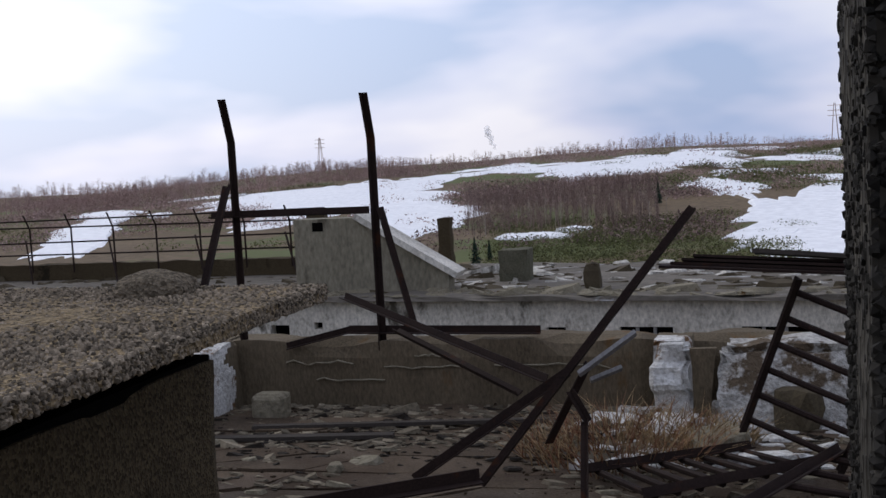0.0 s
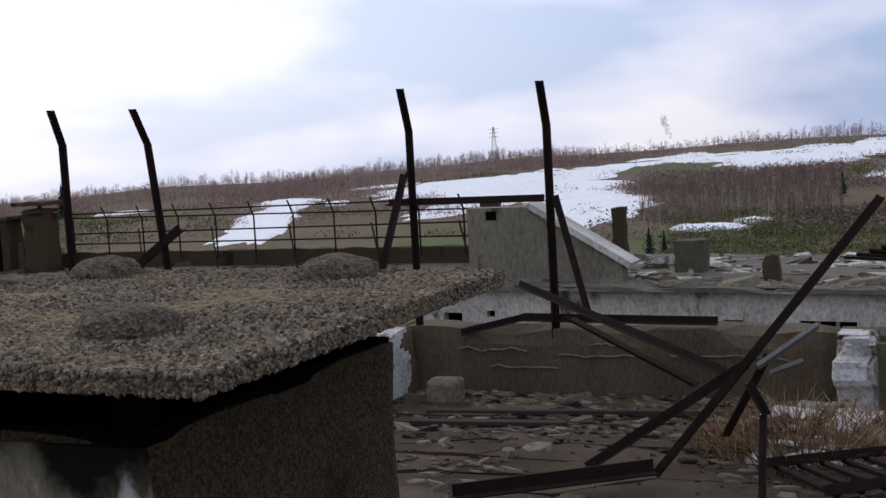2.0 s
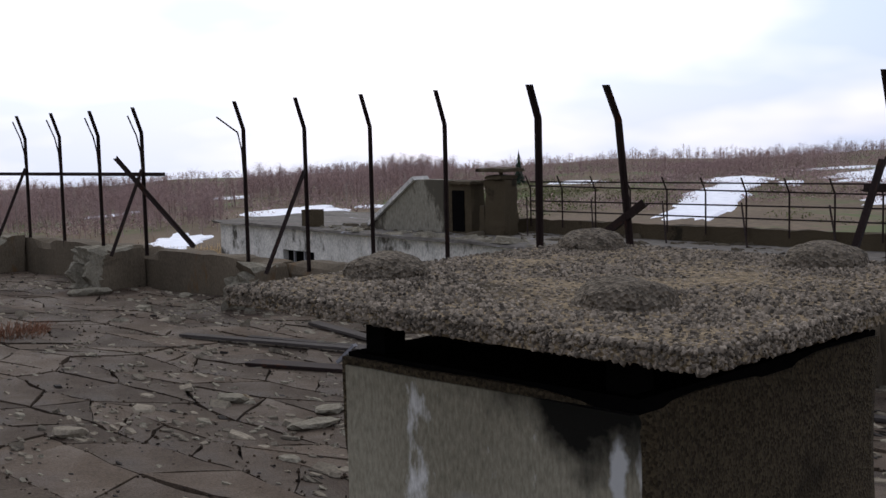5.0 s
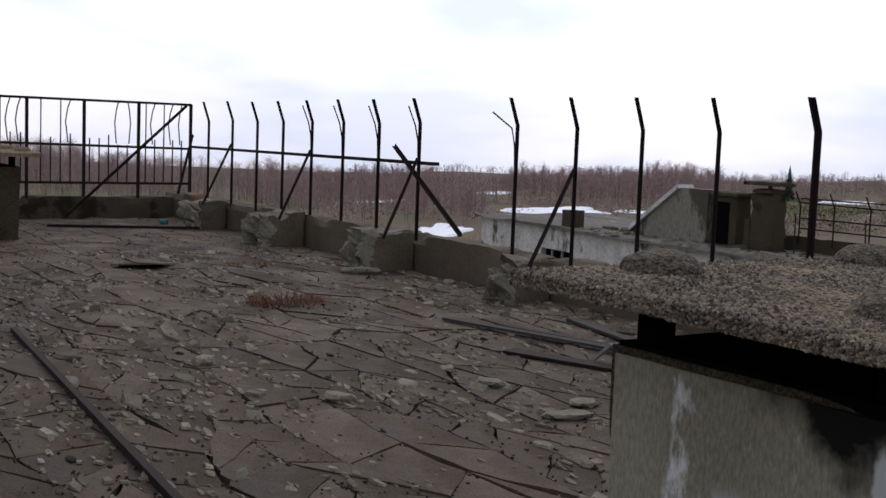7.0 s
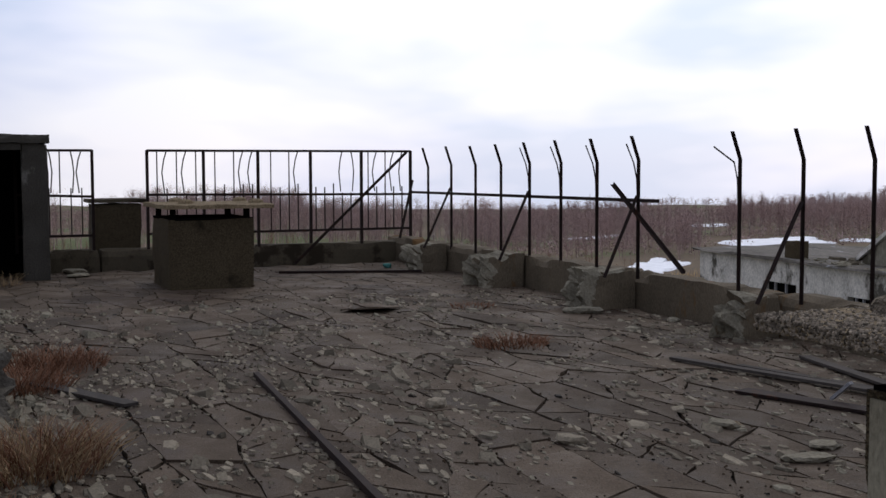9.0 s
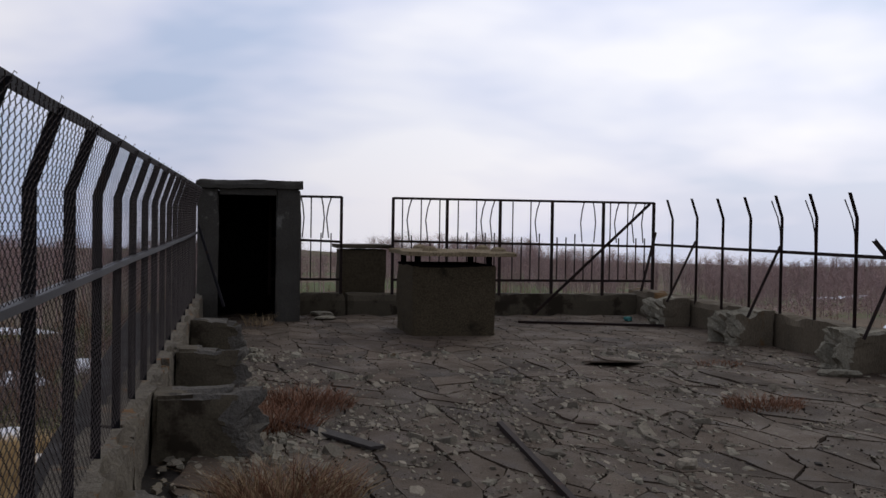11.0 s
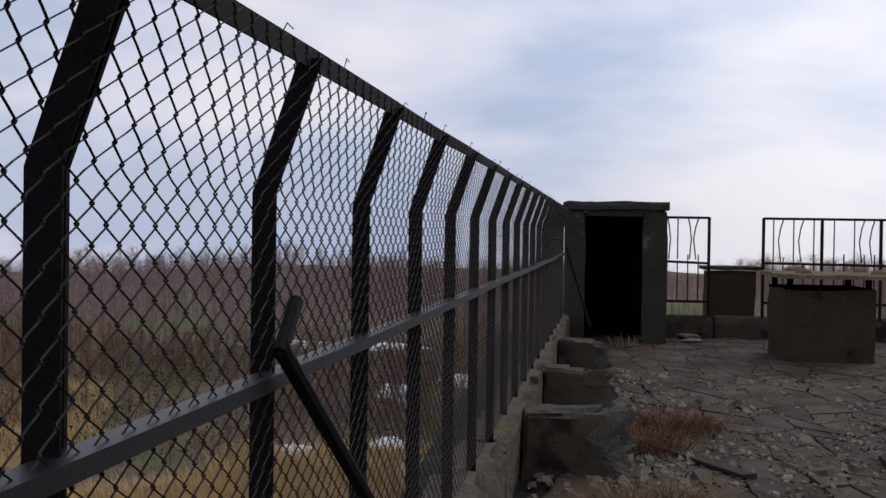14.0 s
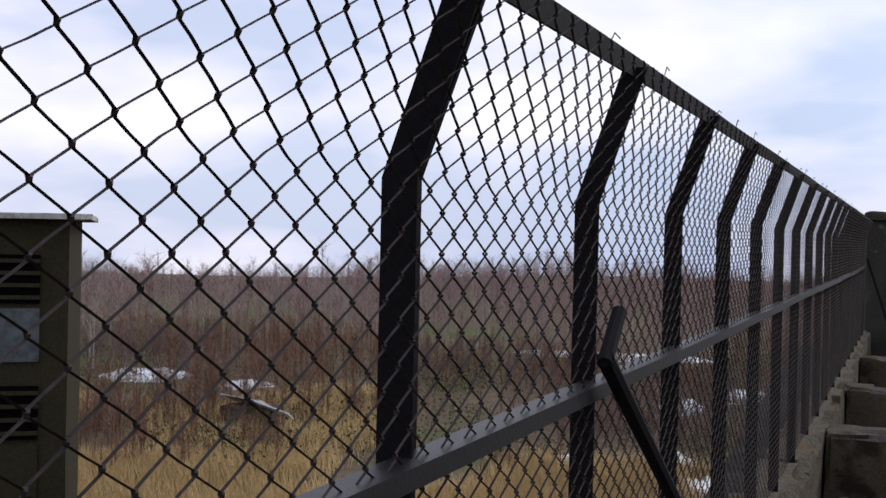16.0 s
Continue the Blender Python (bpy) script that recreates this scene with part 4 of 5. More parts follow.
# ---- ventilation shafts ----
DOMES = ((0.105, 0.29), (0.69, 0.26), (0.685, 0.91), (0.11, 0.91))
def vent_shaft(cx, cy, sx, sy, h, slab_x, slab_y, z_slab, thick, near, seed):
    def rise(x):
        """The near slab lies slightly out of level."""
        return 0.008 * (slab_x[1] - x) if near else 0.0

    t = thing("ventilation_shaft", "squat rendered concrete ventilation shaft under a pebbly slab" if near else "squat dark rendered ventilation shaft on the roof", "ventilation shaft", "ventilation shafts")
    bm = bmesh.new()
    block(bm, cx - sx / 2, cx + sx / 2, cy - sy / 2, cy + sy / 2, -0.04, h, 0.06 if near else 0.15, 0.006, seed, 0.02)
    part("shaft_wall", bm, M_RENDER, t)
    # the box is solid; a black plate paints the shade under the slab
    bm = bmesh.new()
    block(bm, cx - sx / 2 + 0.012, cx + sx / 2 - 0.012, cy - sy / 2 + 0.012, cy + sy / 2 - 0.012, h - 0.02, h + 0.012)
    part("shaft_opening", bm, M_BLACK, t, "black plate standing for the shaded mouth of the shaft")
    if near:
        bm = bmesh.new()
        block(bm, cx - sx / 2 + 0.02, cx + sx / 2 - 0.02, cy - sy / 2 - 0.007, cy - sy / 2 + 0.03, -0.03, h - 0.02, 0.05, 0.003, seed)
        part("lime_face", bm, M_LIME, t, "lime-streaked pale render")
    # legs take the same black, so the slab's shade is in their colour
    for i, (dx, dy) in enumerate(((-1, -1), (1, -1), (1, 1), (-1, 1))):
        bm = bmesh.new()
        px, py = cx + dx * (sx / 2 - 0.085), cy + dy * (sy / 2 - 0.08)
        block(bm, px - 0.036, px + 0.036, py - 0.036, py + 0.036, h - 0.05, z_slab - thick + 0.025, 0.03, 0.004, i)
        part("slab_leg", bm, M_BLACK, t, "short slab leg coloured black for the slab's shade")
    bm = bmesh.new()
    block(bm, slab_x[0], slab_x[1], slab_y[0], slab_y[1], z_slab - thick, z_slab, 0.025 if near else 0.12, 0.007, seed + 1, 0.015, skew=lambda c: (c.x, c.y, c.z + rise(c.x)))
    slab = part("cover_slab", bm, M_PEBBLE, t, "exposed-aggregate cover slab")
    for i, (fx, fy) in enumerate(DOMES):
        bm = bmesh.new()
        bmesh.ops.create_icosphere(bm, subdivisions=4 if near else 2, radius=1)
        px, py = slab_x[0] + fx * (slab_x[1] - slab_x[0]), slab_y[0] + fy * (slab_y[1] - slab_y[0])
        for v in bm.verts:
            k = 1 + 0.12 * noise.noise(v.co * 2 + Vector((i * 5, seed, 0))) + 0.05 * noise.noise(v.co * 9)
            zz = max(v.co.z, -0.2)
            v.co = Vector((px + v.co.x * 0.115 * k, py + v.co.y * 0.115 * k, z_slab + rise(px) - 0.008 + max(0, zz) ** 0.7 * 0.07 * k))
        part("mortar_dome", bm, M_DOME if near else M_PEBBLE, slab, "rough mortar dome over a fixing")
    if near:
        g = random.Random(seed)
        spots = []
        for _ in range(15000):
            x, y = g.uniform(*slab_x), g.uniform(*slab_y)
            z = z_slab
            for fx, fy in DOMES:
                d = math.hypot(x - slab_x[0] - fx * (slab_x[1] - slab_x[0]), y - slab_y[0] - fy * (slab_y[1] - slab_y[0])) / 0.112
                if d < 1:
                    z = None
                    break
            if z is not None:
                spots.append(((x, y, z + rise(x)), (0, 0, 1)))
        for _ in range(1600):
            x = g.uniform(*slab_x)
            spots.append(((x, slab_y[0], g.uniform(z_slab - thick, z_slab) + rise(x)), (0, -1, 0)))
            spots.append(((slab_x[1], g.uniform(*slab_y), g.uniform(z_slab - thick, z_slab)), (1, 0, 0)))
        pebble_bed("pebbles", spots, 0.008, seed, M_PEB, slab, "exposed grey-brown pebbles")
    return t


vent_shaft(-1.93, 2.40, 0.94, 1.12, 1.05, (-2.585, -1.17), (1.615, 3.08), 1.23, 0.04, True, 1)
vent_shaft(-16.65, 2.97, 1.3, 1.16, 0.95, (-17.5, -15.8), (2.30, 3.80), 1.15, 0.06, False, 9)

t = thing("vent_box", "plain grey concrete vent box on the end parapet", "vent box")
bm = bmesh.new()
block(bm, -20.6, -19.98, 1.88, 2.66, -0.04, 1.05, 0.12, 0.006, 4, 0.02)
part("shaft_wall", bm, M_RENDER, t)
bm = bmesh.new()
block(bm, -20.7, -19.93, 1.82, 2.74, 1.07, 1.13, 0.12, 0.008, 5)
part("cover_slab", bm, M_CONCRETE, t)


# ---- stair hut at the far end ----
def stair_hut():
    t = thing("stair_hut", "small dark concrete stair hut with an open doorway", "stair hut")
    x1, x0, ya, yb, h = -18.2, -20.1, -0.46, 1.07, 2.0
    da, db, dh = -0.15, 0.70, 1.90
    for nm, b in (("door_jamb", (x1 - 0.18, x1, ya, da, -0.04, h)), ("door_jamb", (x1 - 0.18, x1, db, yb, -0.04, h)), ("lintel", (x1 - 0.18, x1 - 0.002, da, db, dh, h)),
                  ("side_wall", (x0, x1 - 0.182, ya, ya + 0.15, -0.04, h)), ("side_wall", (x0, x1 - 0.182, yb - 0.15, yb, -0.04, h)), ("back_wall", (x0, x0 + 0.15, ya + 0.152, yb - 0.152, -0.04, h))):
        bm = bmesh.new()
        block(bm, *b, 0.1, 0.008, len(nm), 0.025)
        part(nm, bm, M_HUT, t)
    bm = bmesh.new()
    block(bm, x0 - 0.05, x1 + 0.06, ya - 0.03, yb + 0.03, h + 0.002, h + 0.12, 0.06, 0.026, 8, 0.05)
    part("roof_slab", bm, M_HUT, t, "mossy weathered roof slab")
    # black sheets line the hut: the dark of its inside is painted on
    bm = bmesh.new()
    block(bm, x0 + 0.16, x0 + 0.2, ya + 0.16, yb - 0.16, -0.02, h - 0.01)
    part("inner_wall", bm, M_BLACK, t, "inner wall painted black for the unlit hut inside")
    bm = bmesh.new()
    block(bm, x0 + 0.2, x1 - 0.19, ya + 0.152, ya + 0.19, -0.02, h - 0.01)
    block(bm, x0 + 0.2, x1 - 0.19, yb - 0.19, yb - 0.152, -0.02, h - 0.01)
    part("inner_wall", bm, M_BLACK, t, "inner wall painted black for the unlit hut inside")


stair_hut()

# doorway edge of the near stair house, its shade put into the colours
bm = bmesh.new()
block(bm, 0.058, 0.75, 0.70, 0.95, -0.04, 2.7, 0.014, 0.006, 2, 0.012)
tagged(mesh_object("wall_near", bm, M_DARKPEB), "pebbledash edge of a concrete doorway wall, coloured dark for shade", "wall", kind="structure")
g = random.Random(3)
near_wall = bpy.data.objects["wall_near"]
pebble_bed("pebbles", [((g.uniform(0.058, 0.26), 0.702, g.uniform(1.25, 2.0)), (0, -1, 0)) for _ in range(3600)] + [((0.060, g.uniform(0.70, 0.95), g.uniform(1.25, 2.0)), (-1, 0, 0)) for _ in range(2600)], 0.0062, 5, M_DARKPEBBLES, near_wall, "wall pebbles coloured dark for shade")
# pale cracks in the near parapet
wall7 = bpy.data.objects["wall_front_7"]
for i, (xa, xb, z) in enumerate(((-2.95, -2.5, 0.27), (-2.3, -1.75, 0.24), (-1.6, -0.9, 0.25), (-2.1, -1.9, 0.31), (-2.75, -2.3, 0.16))):
    bm = bmesh.new()
    tube(bm, [(xa + (xb - xa) * k / 9, 6.968, z + 0.03 * noise.noise(Vector((k * 0.5, i * 3, 0)))) for k in range(10)], 0.006, 5)
    part("crack_filling", bm, M_SPALLED, wall7, "pale mortar in a crack")


# ---- the building across the yard ----
def far_front(x):
    return 28.75 - 0.102 * x


def far_wing():
    t = thing("facing_building", "long low neglected building with stained plaster walls", "building")

    def sk(c):
        return (c.x, c.y + far_front(c.x), c.z)

    holes = ((-13.1, -12.55, -3.5, -3.1), (-11.8, -11.55, -3.2, -3.02), (-5.35, -4.85, -3.45, -3.12), (-3.5, -2.2, -3.4, -3.1), (-0.6, 0.95, -3.45, -3.08), (-43.0, -40.5, -4.2, -3.4), (-37.0, -35.6, -4.2, -3.5), (-30.5, -28.9, -4.2, -3.5))
    xs = sorted({-48.6, 16.0, *[h[0] for h in holes], *[h[1] for h in holes]})
    for a, b in zip(xs, xs[1:]):
        h = [k for k in holes if k[0] <= a and b <= k[1]]
        for z0, z1 in (((-10.6, h[0][2]), (h[0][3], -2.42)) if h else ((-10.6, -2.42),)):
            bm = bmesh.new()
            block(bm, a, b, 0.0, 0.4, z0, z1, 0, skew=sk)
            part("wall_panel", bm, M_WALL2, t)
    bm = bmesh.new()
    block(bm, -48.6, 16.0, 0.42, 7.3, -10.6, -2.45, 0, skew=sk)
    part("inner_block", bm, M_WALL2, t)
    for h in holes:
        # a black sheet in each opening paints the unlit room behind
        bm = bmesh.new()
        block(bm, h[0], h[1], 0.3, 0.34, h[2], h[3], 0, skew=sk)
        part("window", bm, M_BLACK, t, "empty window opening backed with black for the unlit room")
        if h[1] - h[0] > 1:
            bm = bmesh.new()
            for f in (0.33, 0.66):
                xm = h[0] + (h[1] - h[0]) * f
                block(bm, xm - 0.04, xm + 0.04, 0.05, 0.15, h[2], h[3], 0, skew=sk)
            part("window_frame", bm, M_PALEWOOD, t)
    bm = bmesh.new()
    block(bm, -48.9, 16.2, -0.35, 7.5, -2.42, -2.28, 0.9, 0.05, 3, 0.1, skew=sk)
    part("roof", bm, M_ROOF2, t, "slushy grey flat roof")

    def gable(x0, x1, xr, z0, zt, zl, y, d, nm="gable_wall"):
        bm = bmesh.new()
        outline = [(x0, z0), (xr, z0), (xr, zl), (x1, zt), (x0, zt)] if x1 > x0 else [(xr, z0), (x0, z0), (x0, zt), (x1, zt), (xr, zl)]
        a = [bm.verts.new((x, y, z)) for x, z in outline]
        b = [bm.verts.new((x, y + d, z)) for x, z in outline]
        bm.faces.new(a), bm.faces.new(b[::-1])
        for i in range(len(a)):
            j = (i + 1) % len(a)
            bm.faces.new((a[j], a[i], b[i], b[j]))
        bmesh.ops.recalc_face_normals(bm, faces=bm.faces)
        part(nm, bm, M_GABLE, t, "stained concrete gable wall")
        bm = bmesh.new()
        bar(bm, (x1, y + d / 2, zt + 0.06), (xr + (0.25 if xr > x1 else -0.25), y + d / 2, zl - 0.02), d + 0.3, 0.16)
        part("coping", bm, M_WALL2, t, "sloping concrete coping slab")

    gable(-12.4, -10.6, -8.1, -2.3, -0.27, -1.85, 30.4, 0.6)
    # black block on the gable face paints the dark of the hole
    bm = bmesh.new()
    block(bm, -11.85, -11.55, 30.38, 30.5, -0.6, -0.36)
    part("vent_hole", bm, M_BLACK, t, "small square vent hole, its inner dark painted black")
    gable(-33.25, -34.8, -37.4, -2.3, -0.2, -2.1, 33.6, 0.6)
    for nm, x0, x1, y0, y1, zt, mat in (("chimney", -33.05, -31.75, 33.62, 34.4, -0.35, M_RENDER), ("chimney", -31.05, -30.0, 33.6, 34.4, -0.15, M_RENDER), ("chimney_cap", -31.3, -29.8, 33.4, 34.6, 0.27, M_RENDER), ("chimney_cap", -31.0, -30.05, 33.5, 34.5, 0.0, M_RENDER), ("chimney", -30.6, -30.45, 33.9, 34.05, 0.16, M_RENDER), ("chimney", -41.3, -40.5, 32.9, 33.5, -1.55, M_RENDER), ("chimney_ledge", -31.35, -31.06, 33.6, 34.2, -1.15, M_RENDER),
                                        ("chimney_cap", -33.15, -31.65, 33.5, 34.5, -0.22, M_RENDER), ("chimney", -9.65, -9.2, 35.0, 35.5, -0.65, M_RENDER), ("chimney", -7.1, -6.25, 32.0, 32.7, -1.4, M_MOSS2), ("chimney", -4.5, -4.08, 30.2, 30.6, -1.62, M_CONCRETE),
                                        ("chimney", -13.9, -13.3, 35.2, 35.7, -0.3, M_RENDER)):
        bm = bmesh.new()
        block(bm, x0, x1, y0, y1, (zt - 0.14) if "cap" in nm else -2.3, zt, 0.2, 0.03, 3, 0.05)
        part(nm, bm, mat, t)
    # black panel on a solid wall paints the unlit doorway
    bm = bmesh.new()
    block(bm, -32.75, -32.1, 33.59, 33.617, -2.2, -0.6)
    part("door_opening", bm, M_BLACK, t, "doorway drawn as a black panel for its unlit inside")
    bm = bmesh.new()
    block(bm, -31.0, -13.4, 35.1, 35.4, -2.3, -1.72, 0.4, 0.03, 5, 0.05)
    part("far_parapet", bm, M_RENDER, t, "rust-brown parapet behind the far roof")
    t2 = thing("lattice_fence", "rusty lattice fence on the far roof", "fence")
    for z in (-0.2, -0.55, -0.95, -1.4):
        bm = bmesh.new()
        bar(bm, (-29.9, 35.0, z + 0.1 * math.sin(z * 9)), (-13.2, 35.0, z), 0.05, 0.05)
        part("rail", bm, M_RUST, t2)
    x = -29.9
    i = 0
    while x < -13.2:
        bm = bmesh.new()
        profile(bm, [(x, 34.95, -2.0), (x, 34.95, -0.55), (x - 0.08, 34.75, -0.05)], angle_section(0.06, 0.015), (1, 0, 0), (0, 1, 0))
        part("upright", bm, M_RUST, t2)
        if i % 2 == 0:
            bm = bmesh.new()
            bar(bm, (x - 0.12, 34.9, -0.9), (x + 0.5, 34.2, -2.28), 0.05, 0.05)
            part("brace", bm, M_RUST, t2)
        x += 1.55
        i += 1


M_MOSS2 = material("mossy_concrete", (0.05, 0.05, 0.03), (0.13, 0.12, 0.085), 2.0, 20, 0.95, 0.5, 0.03)
far_wing()


def side_tower():
    t = thing("tower_block", "olive rendered neighbouring block with boarded windows", "building")
    az = 126.35
    bx, by = polar(az, 13.0)
    m = pose(bx - 0.05, by - 0.6, 0, 0, 0, az - 2)
    bm = bmesh.new()
    block(bm, -6.0, 0.0, 0.0, 5.0, -10.6, 1.72, 0.6, 0.01, 2)
    bm.transform(m @ pose(0, 0, 0, 0, 0, 0))
    part("wall", bm, M_OLIVE, t)
    bm = bmesh.new()
    block(bm, -6.2, 0.22, -0.2, 5.2, 1.723, 1.78, 0.5, 0.02, 3)
    bm.transform(m)
    part("roof_edge", bm, M_WALL2, t)
    for z0, z1, mat, nm in ((0.85, 1.35, M_BLACK, "louvre"), (0.25, 0.8, M_GLASS, "window"), (-0.55, 0.0, M_BLACK, "louvre"), (-1.9, -1.25, M_BLACK, "louvre"), (-2.7, -2.0, M_GLASS, "window"), (-1.2, -0.6, M_OLIVE, "panel")):
        bm = bmesh.new()
        block(bm, -1.7, -0.28, -0.035, -0.002, z0, z1)
        bm.transform(m)
        w = part(nm, bm, mat, t)
        if nm == "louvre":
            for i in range(4):
                bm = bmesh.new()
                z = z0 + (z1 - z0) * (i + 0.5) / 4
                block(bm, -1.7, -0.28, -0.07, -0.037, z - 0.02, z + 0.02)
                bm.transform(m)
                part("slat", bm, M_OLIVE, w)


side_tower()

# overturned boat-like wreck and boards in the valley
t = thing("wrecked_shed", "pale collapsed sheet-metal shed in the dead grass", "shed")
wx, wy = -64.8, -34.6
wz = ground_z(wx, wy)
bm = bmesh.new()
bar(bm, (wx - 0.9, wy - 2.4, wz + 1.5), (wx - 0.6, wy + 0.5, wz + 1.3), 2.0, 0.08, 0.35)
part("roof_sheet", bm, M_WALL2, t, "pale grey sheet-metal roof")
bm = bmesh.new()
bar(bm, (wx + 0.4, wy + 0.2, wz + 1.5), (wx + 0.6, wy + 2.6, wz + 0.9), 0.9, 0.08, 0.5)
part("roof_sheet", bm, M_SNOW, t, "white fallen roof sheet")
bm = bmesh.new()
block(bm, wx - 1.2, wx + 0.5, wy - 2.2, wy + 1.2, wz - 0.2, wz + 1.2, 0.4, 0.08, 3)
part("wall", bm, M_CONCRETE, t, "dark sagging shed wall")
bm = bmesh.new()
bar(bm, (wx + 1.6, wy - 2.8, wz + 0.25), (wx + 1.9, wy + 0.6, wz + 0.2), 1.4, 0.06, 0.1)
part("fallen_sheet", bm, M_WALL2, t, "pale sheet lying in the grass")

# ---- fallen steel and ladder at the near parapet ----
steel("fallen_truss", "rusty angle-iron members of a collapsed frame", "scrap steel", [
    ((-2.399, 6.6, 0.717), (-1.017, 5.5, 0.448), 0.041, "member", 0.3), ((-2.066, 6.5, 0.528), (-1.198, 5.7, 0.338), 0.038, "member", 0.9)])
steel("fallen_channel", "long rusty channel resting along the parapet", "scrap steel", [
    ((-2.54, 7.04, 0.445), (-1.32, 7.04, 0.43), 0.048, "member", 0.0), ((-2.93, 6.96, 0.36), (-2.52, 7.04, 0.45), 0.041, "member", 0.0)])
steel("leaning_beam", "long rusty angle iron leaning up over the parapet", "scrap steel", [((-1.267, 5.196, 0.03), (-0.302, 5.6, 1.233), 0.04, "member", 0.5)])
steel("leaning_beam", "rusty angle iron lying against the fallen frame", "scrap steel", [((-1.601, 5.233, 0.03), (-0.891, 5.45, 0.493), 0.046, "member", 0.2)])
steel("leaning_beam", "short thick rusty bar propped in the dead bush", "scrap steel", [((-0.998, 5.5, 0.157), (-0.78, 5.35, 0.552), 0.045, "member", 0.2), ((-0.875, 5.3, 0.448), (-0.792, 5.25, 0.32), 0.03, "member", 0.2), ((-0.792, 5.25, 0.32), (-0.758, 4.915, 0.02), 0.03, "member", 0.2)])
steel("flat_channel", "rusty channel lying on the roof", "scrap steel", [((-2.05, 4.65, 0.05), (-1.28, 5.15, 0.07), 0.061, "member", 0.0)])
for p, q, w in (((-0.83, 5.3, 0.53), (-0.58, 5.4, 0.70), 0.07), ((-0.80, 5.45, 0.47), (-0.66, 5.5, 0.52), 0.05)):
    bm = bmesh.new()
    bar(bm, p, q, w, 0.018, 0.5)
    tagged(mesh_object("board_scrap", bm, M_PALEWOOD), "short silvered board caught in the scrap steel", "board", "silvered board scraps")


def ladder(p0, p1, q0, q1, n, label, w=0.045):
    t = thing("steel_ladder", label, "ladder")
    for a, b in ((p0, p1), (q0, q1)):
        bm = bmesh.new()
        angle_bar(bm, a, b, w, 0.007, 0.4)
        part("rail", bm, M_RUST, t)
    for i in range(n):
        f = (i + 0.5) / n
        bm = bmesh.new()
        tube(bm, [Vector(p0).lerp(Vector(p1), f), Vector(q0).lerp(Vector(q1), f)], 0.016, 7)
        part("rung", bm, M_RUST, t)
    return t


ladder((-0.11, 5.7, 0.17), (0.16, 5.6, 0.90), (0.31, 5.5, 0.03), (0.62, 5.4, 0.72), 6, "rusty steel ladder leaning askew")
ladder((-0.513, 4.842, 0.1), (0.201, 5.4, 0.1), (-0.821, 5.379, 0.05), (-0.093, 5.84, 0.05), 8, "rusty steel ladder lying on the roof")
ladder((-0.3, 4.4, 0.08), (0.3, 5.55, 0.12), (0.3, 4.4, 0.06), (0.7, 5.4, 0.06), 6, "rusty bars of a broken grate on the roof")
t = thing("sheet_bundle", "bent rusty sheet-metal strips stacked on the ladder", "scrap steel")
for i in range(4):
    bm = bmesh.new()
    bar(bm, (-0.47 + 0.05 * i, 5.55 + 0.03 * i, 0.985 + 0.008 * i), (0.75, 5.4 + 0.03 * i, 0.925 + 0.01 * i), 0.07, 0.012, 0.15 * i)
    part("strip", bm, M_RUST, t)
bm = bmesh.new()
bar(bm, (-0.05, 5.6, 1.035), (0.7, 5.45, 0.985), 0.1, 0.02, 0.2)
part("strip", bm, M_WOOD, t)

# ---- loose things on the roof ----
steel("roof_pipe", "rusty flat bar lying across the roof", "bar", [((-9.05, 1.83, 0.025), (-4.4, 1.43, 0.025), 0.042, "bar", 0.0)], kind="bar")
steel("roof_pipe", "thin rusty bar lying on the far end of the roof", "bar", [((-17.9, 4.4, 0.02), (-17.2, 6.5, 0.02), 0.04, "bar", 0.0)], kind="bar")
rnd = random.Random(5)
for a, b, w, m, lab in (((-8.4, 5.25, 0.03), (-6.3, 5.75, 0.04), 0.09, M_WOOD, "long weathered board on the roof"), ((-7.9, 5.55, 0.02), (-6.6, 5.8, 0.03), 0.07, M_WOOD, "weathered board on the roof"),
                        ((-8.0, 6.3, 0.03), (-6.2, 5.85, 0.04), 0.1, M_WOOD, "dark weathered board on the roof"), ((-7.0, 4.9, 0.02), (-5.9, 5.3, 0.02), 0.16, M_RUST, "dark rusty sheet strip on the roof"),
                        ((-6.45, 5.25, 0.03), (-6.32, 5.3, 0.16), 0.05, M_PALEWOOD, "short pale board end sticking up"), ((-9.4, 0.2, 0.02), (-8.2, 0.75, 0.03), 0.12, M_WOOD, "dark weathered board on the roof"),
                        ((-4.8, 0.4, 0.03), (-4.2, 0.9, 0.05), 0.05, M_WOOD, "broken stick on the roof"), ((-2.9, 6.3, 0.02), (-1.2, 6.5, 0.03), 0.05, M_WOOD, "broken lath on the roof"), ((-3.2, 6.0, 0.02), (-2.0, 6.15, 0.02), 0.07, M_WOOD, "broken lath on the roof")):
    bm = bmesh.new()
    bar(bm, a, b, w, 0.022)
    tagged(mesh_object("loose_board", bm, m), lab, "board", "loose boards")
bm = bmesh.new()
block(bm, -3.03, -2.82, 6.56, 6.72, -0.03, 0.15, 0.03, 0.008, 3, 0.02)
tagged(mesh_object("concrete_cube", bm, M_SPALLED), "pale concrete block beside the parapet", "block")
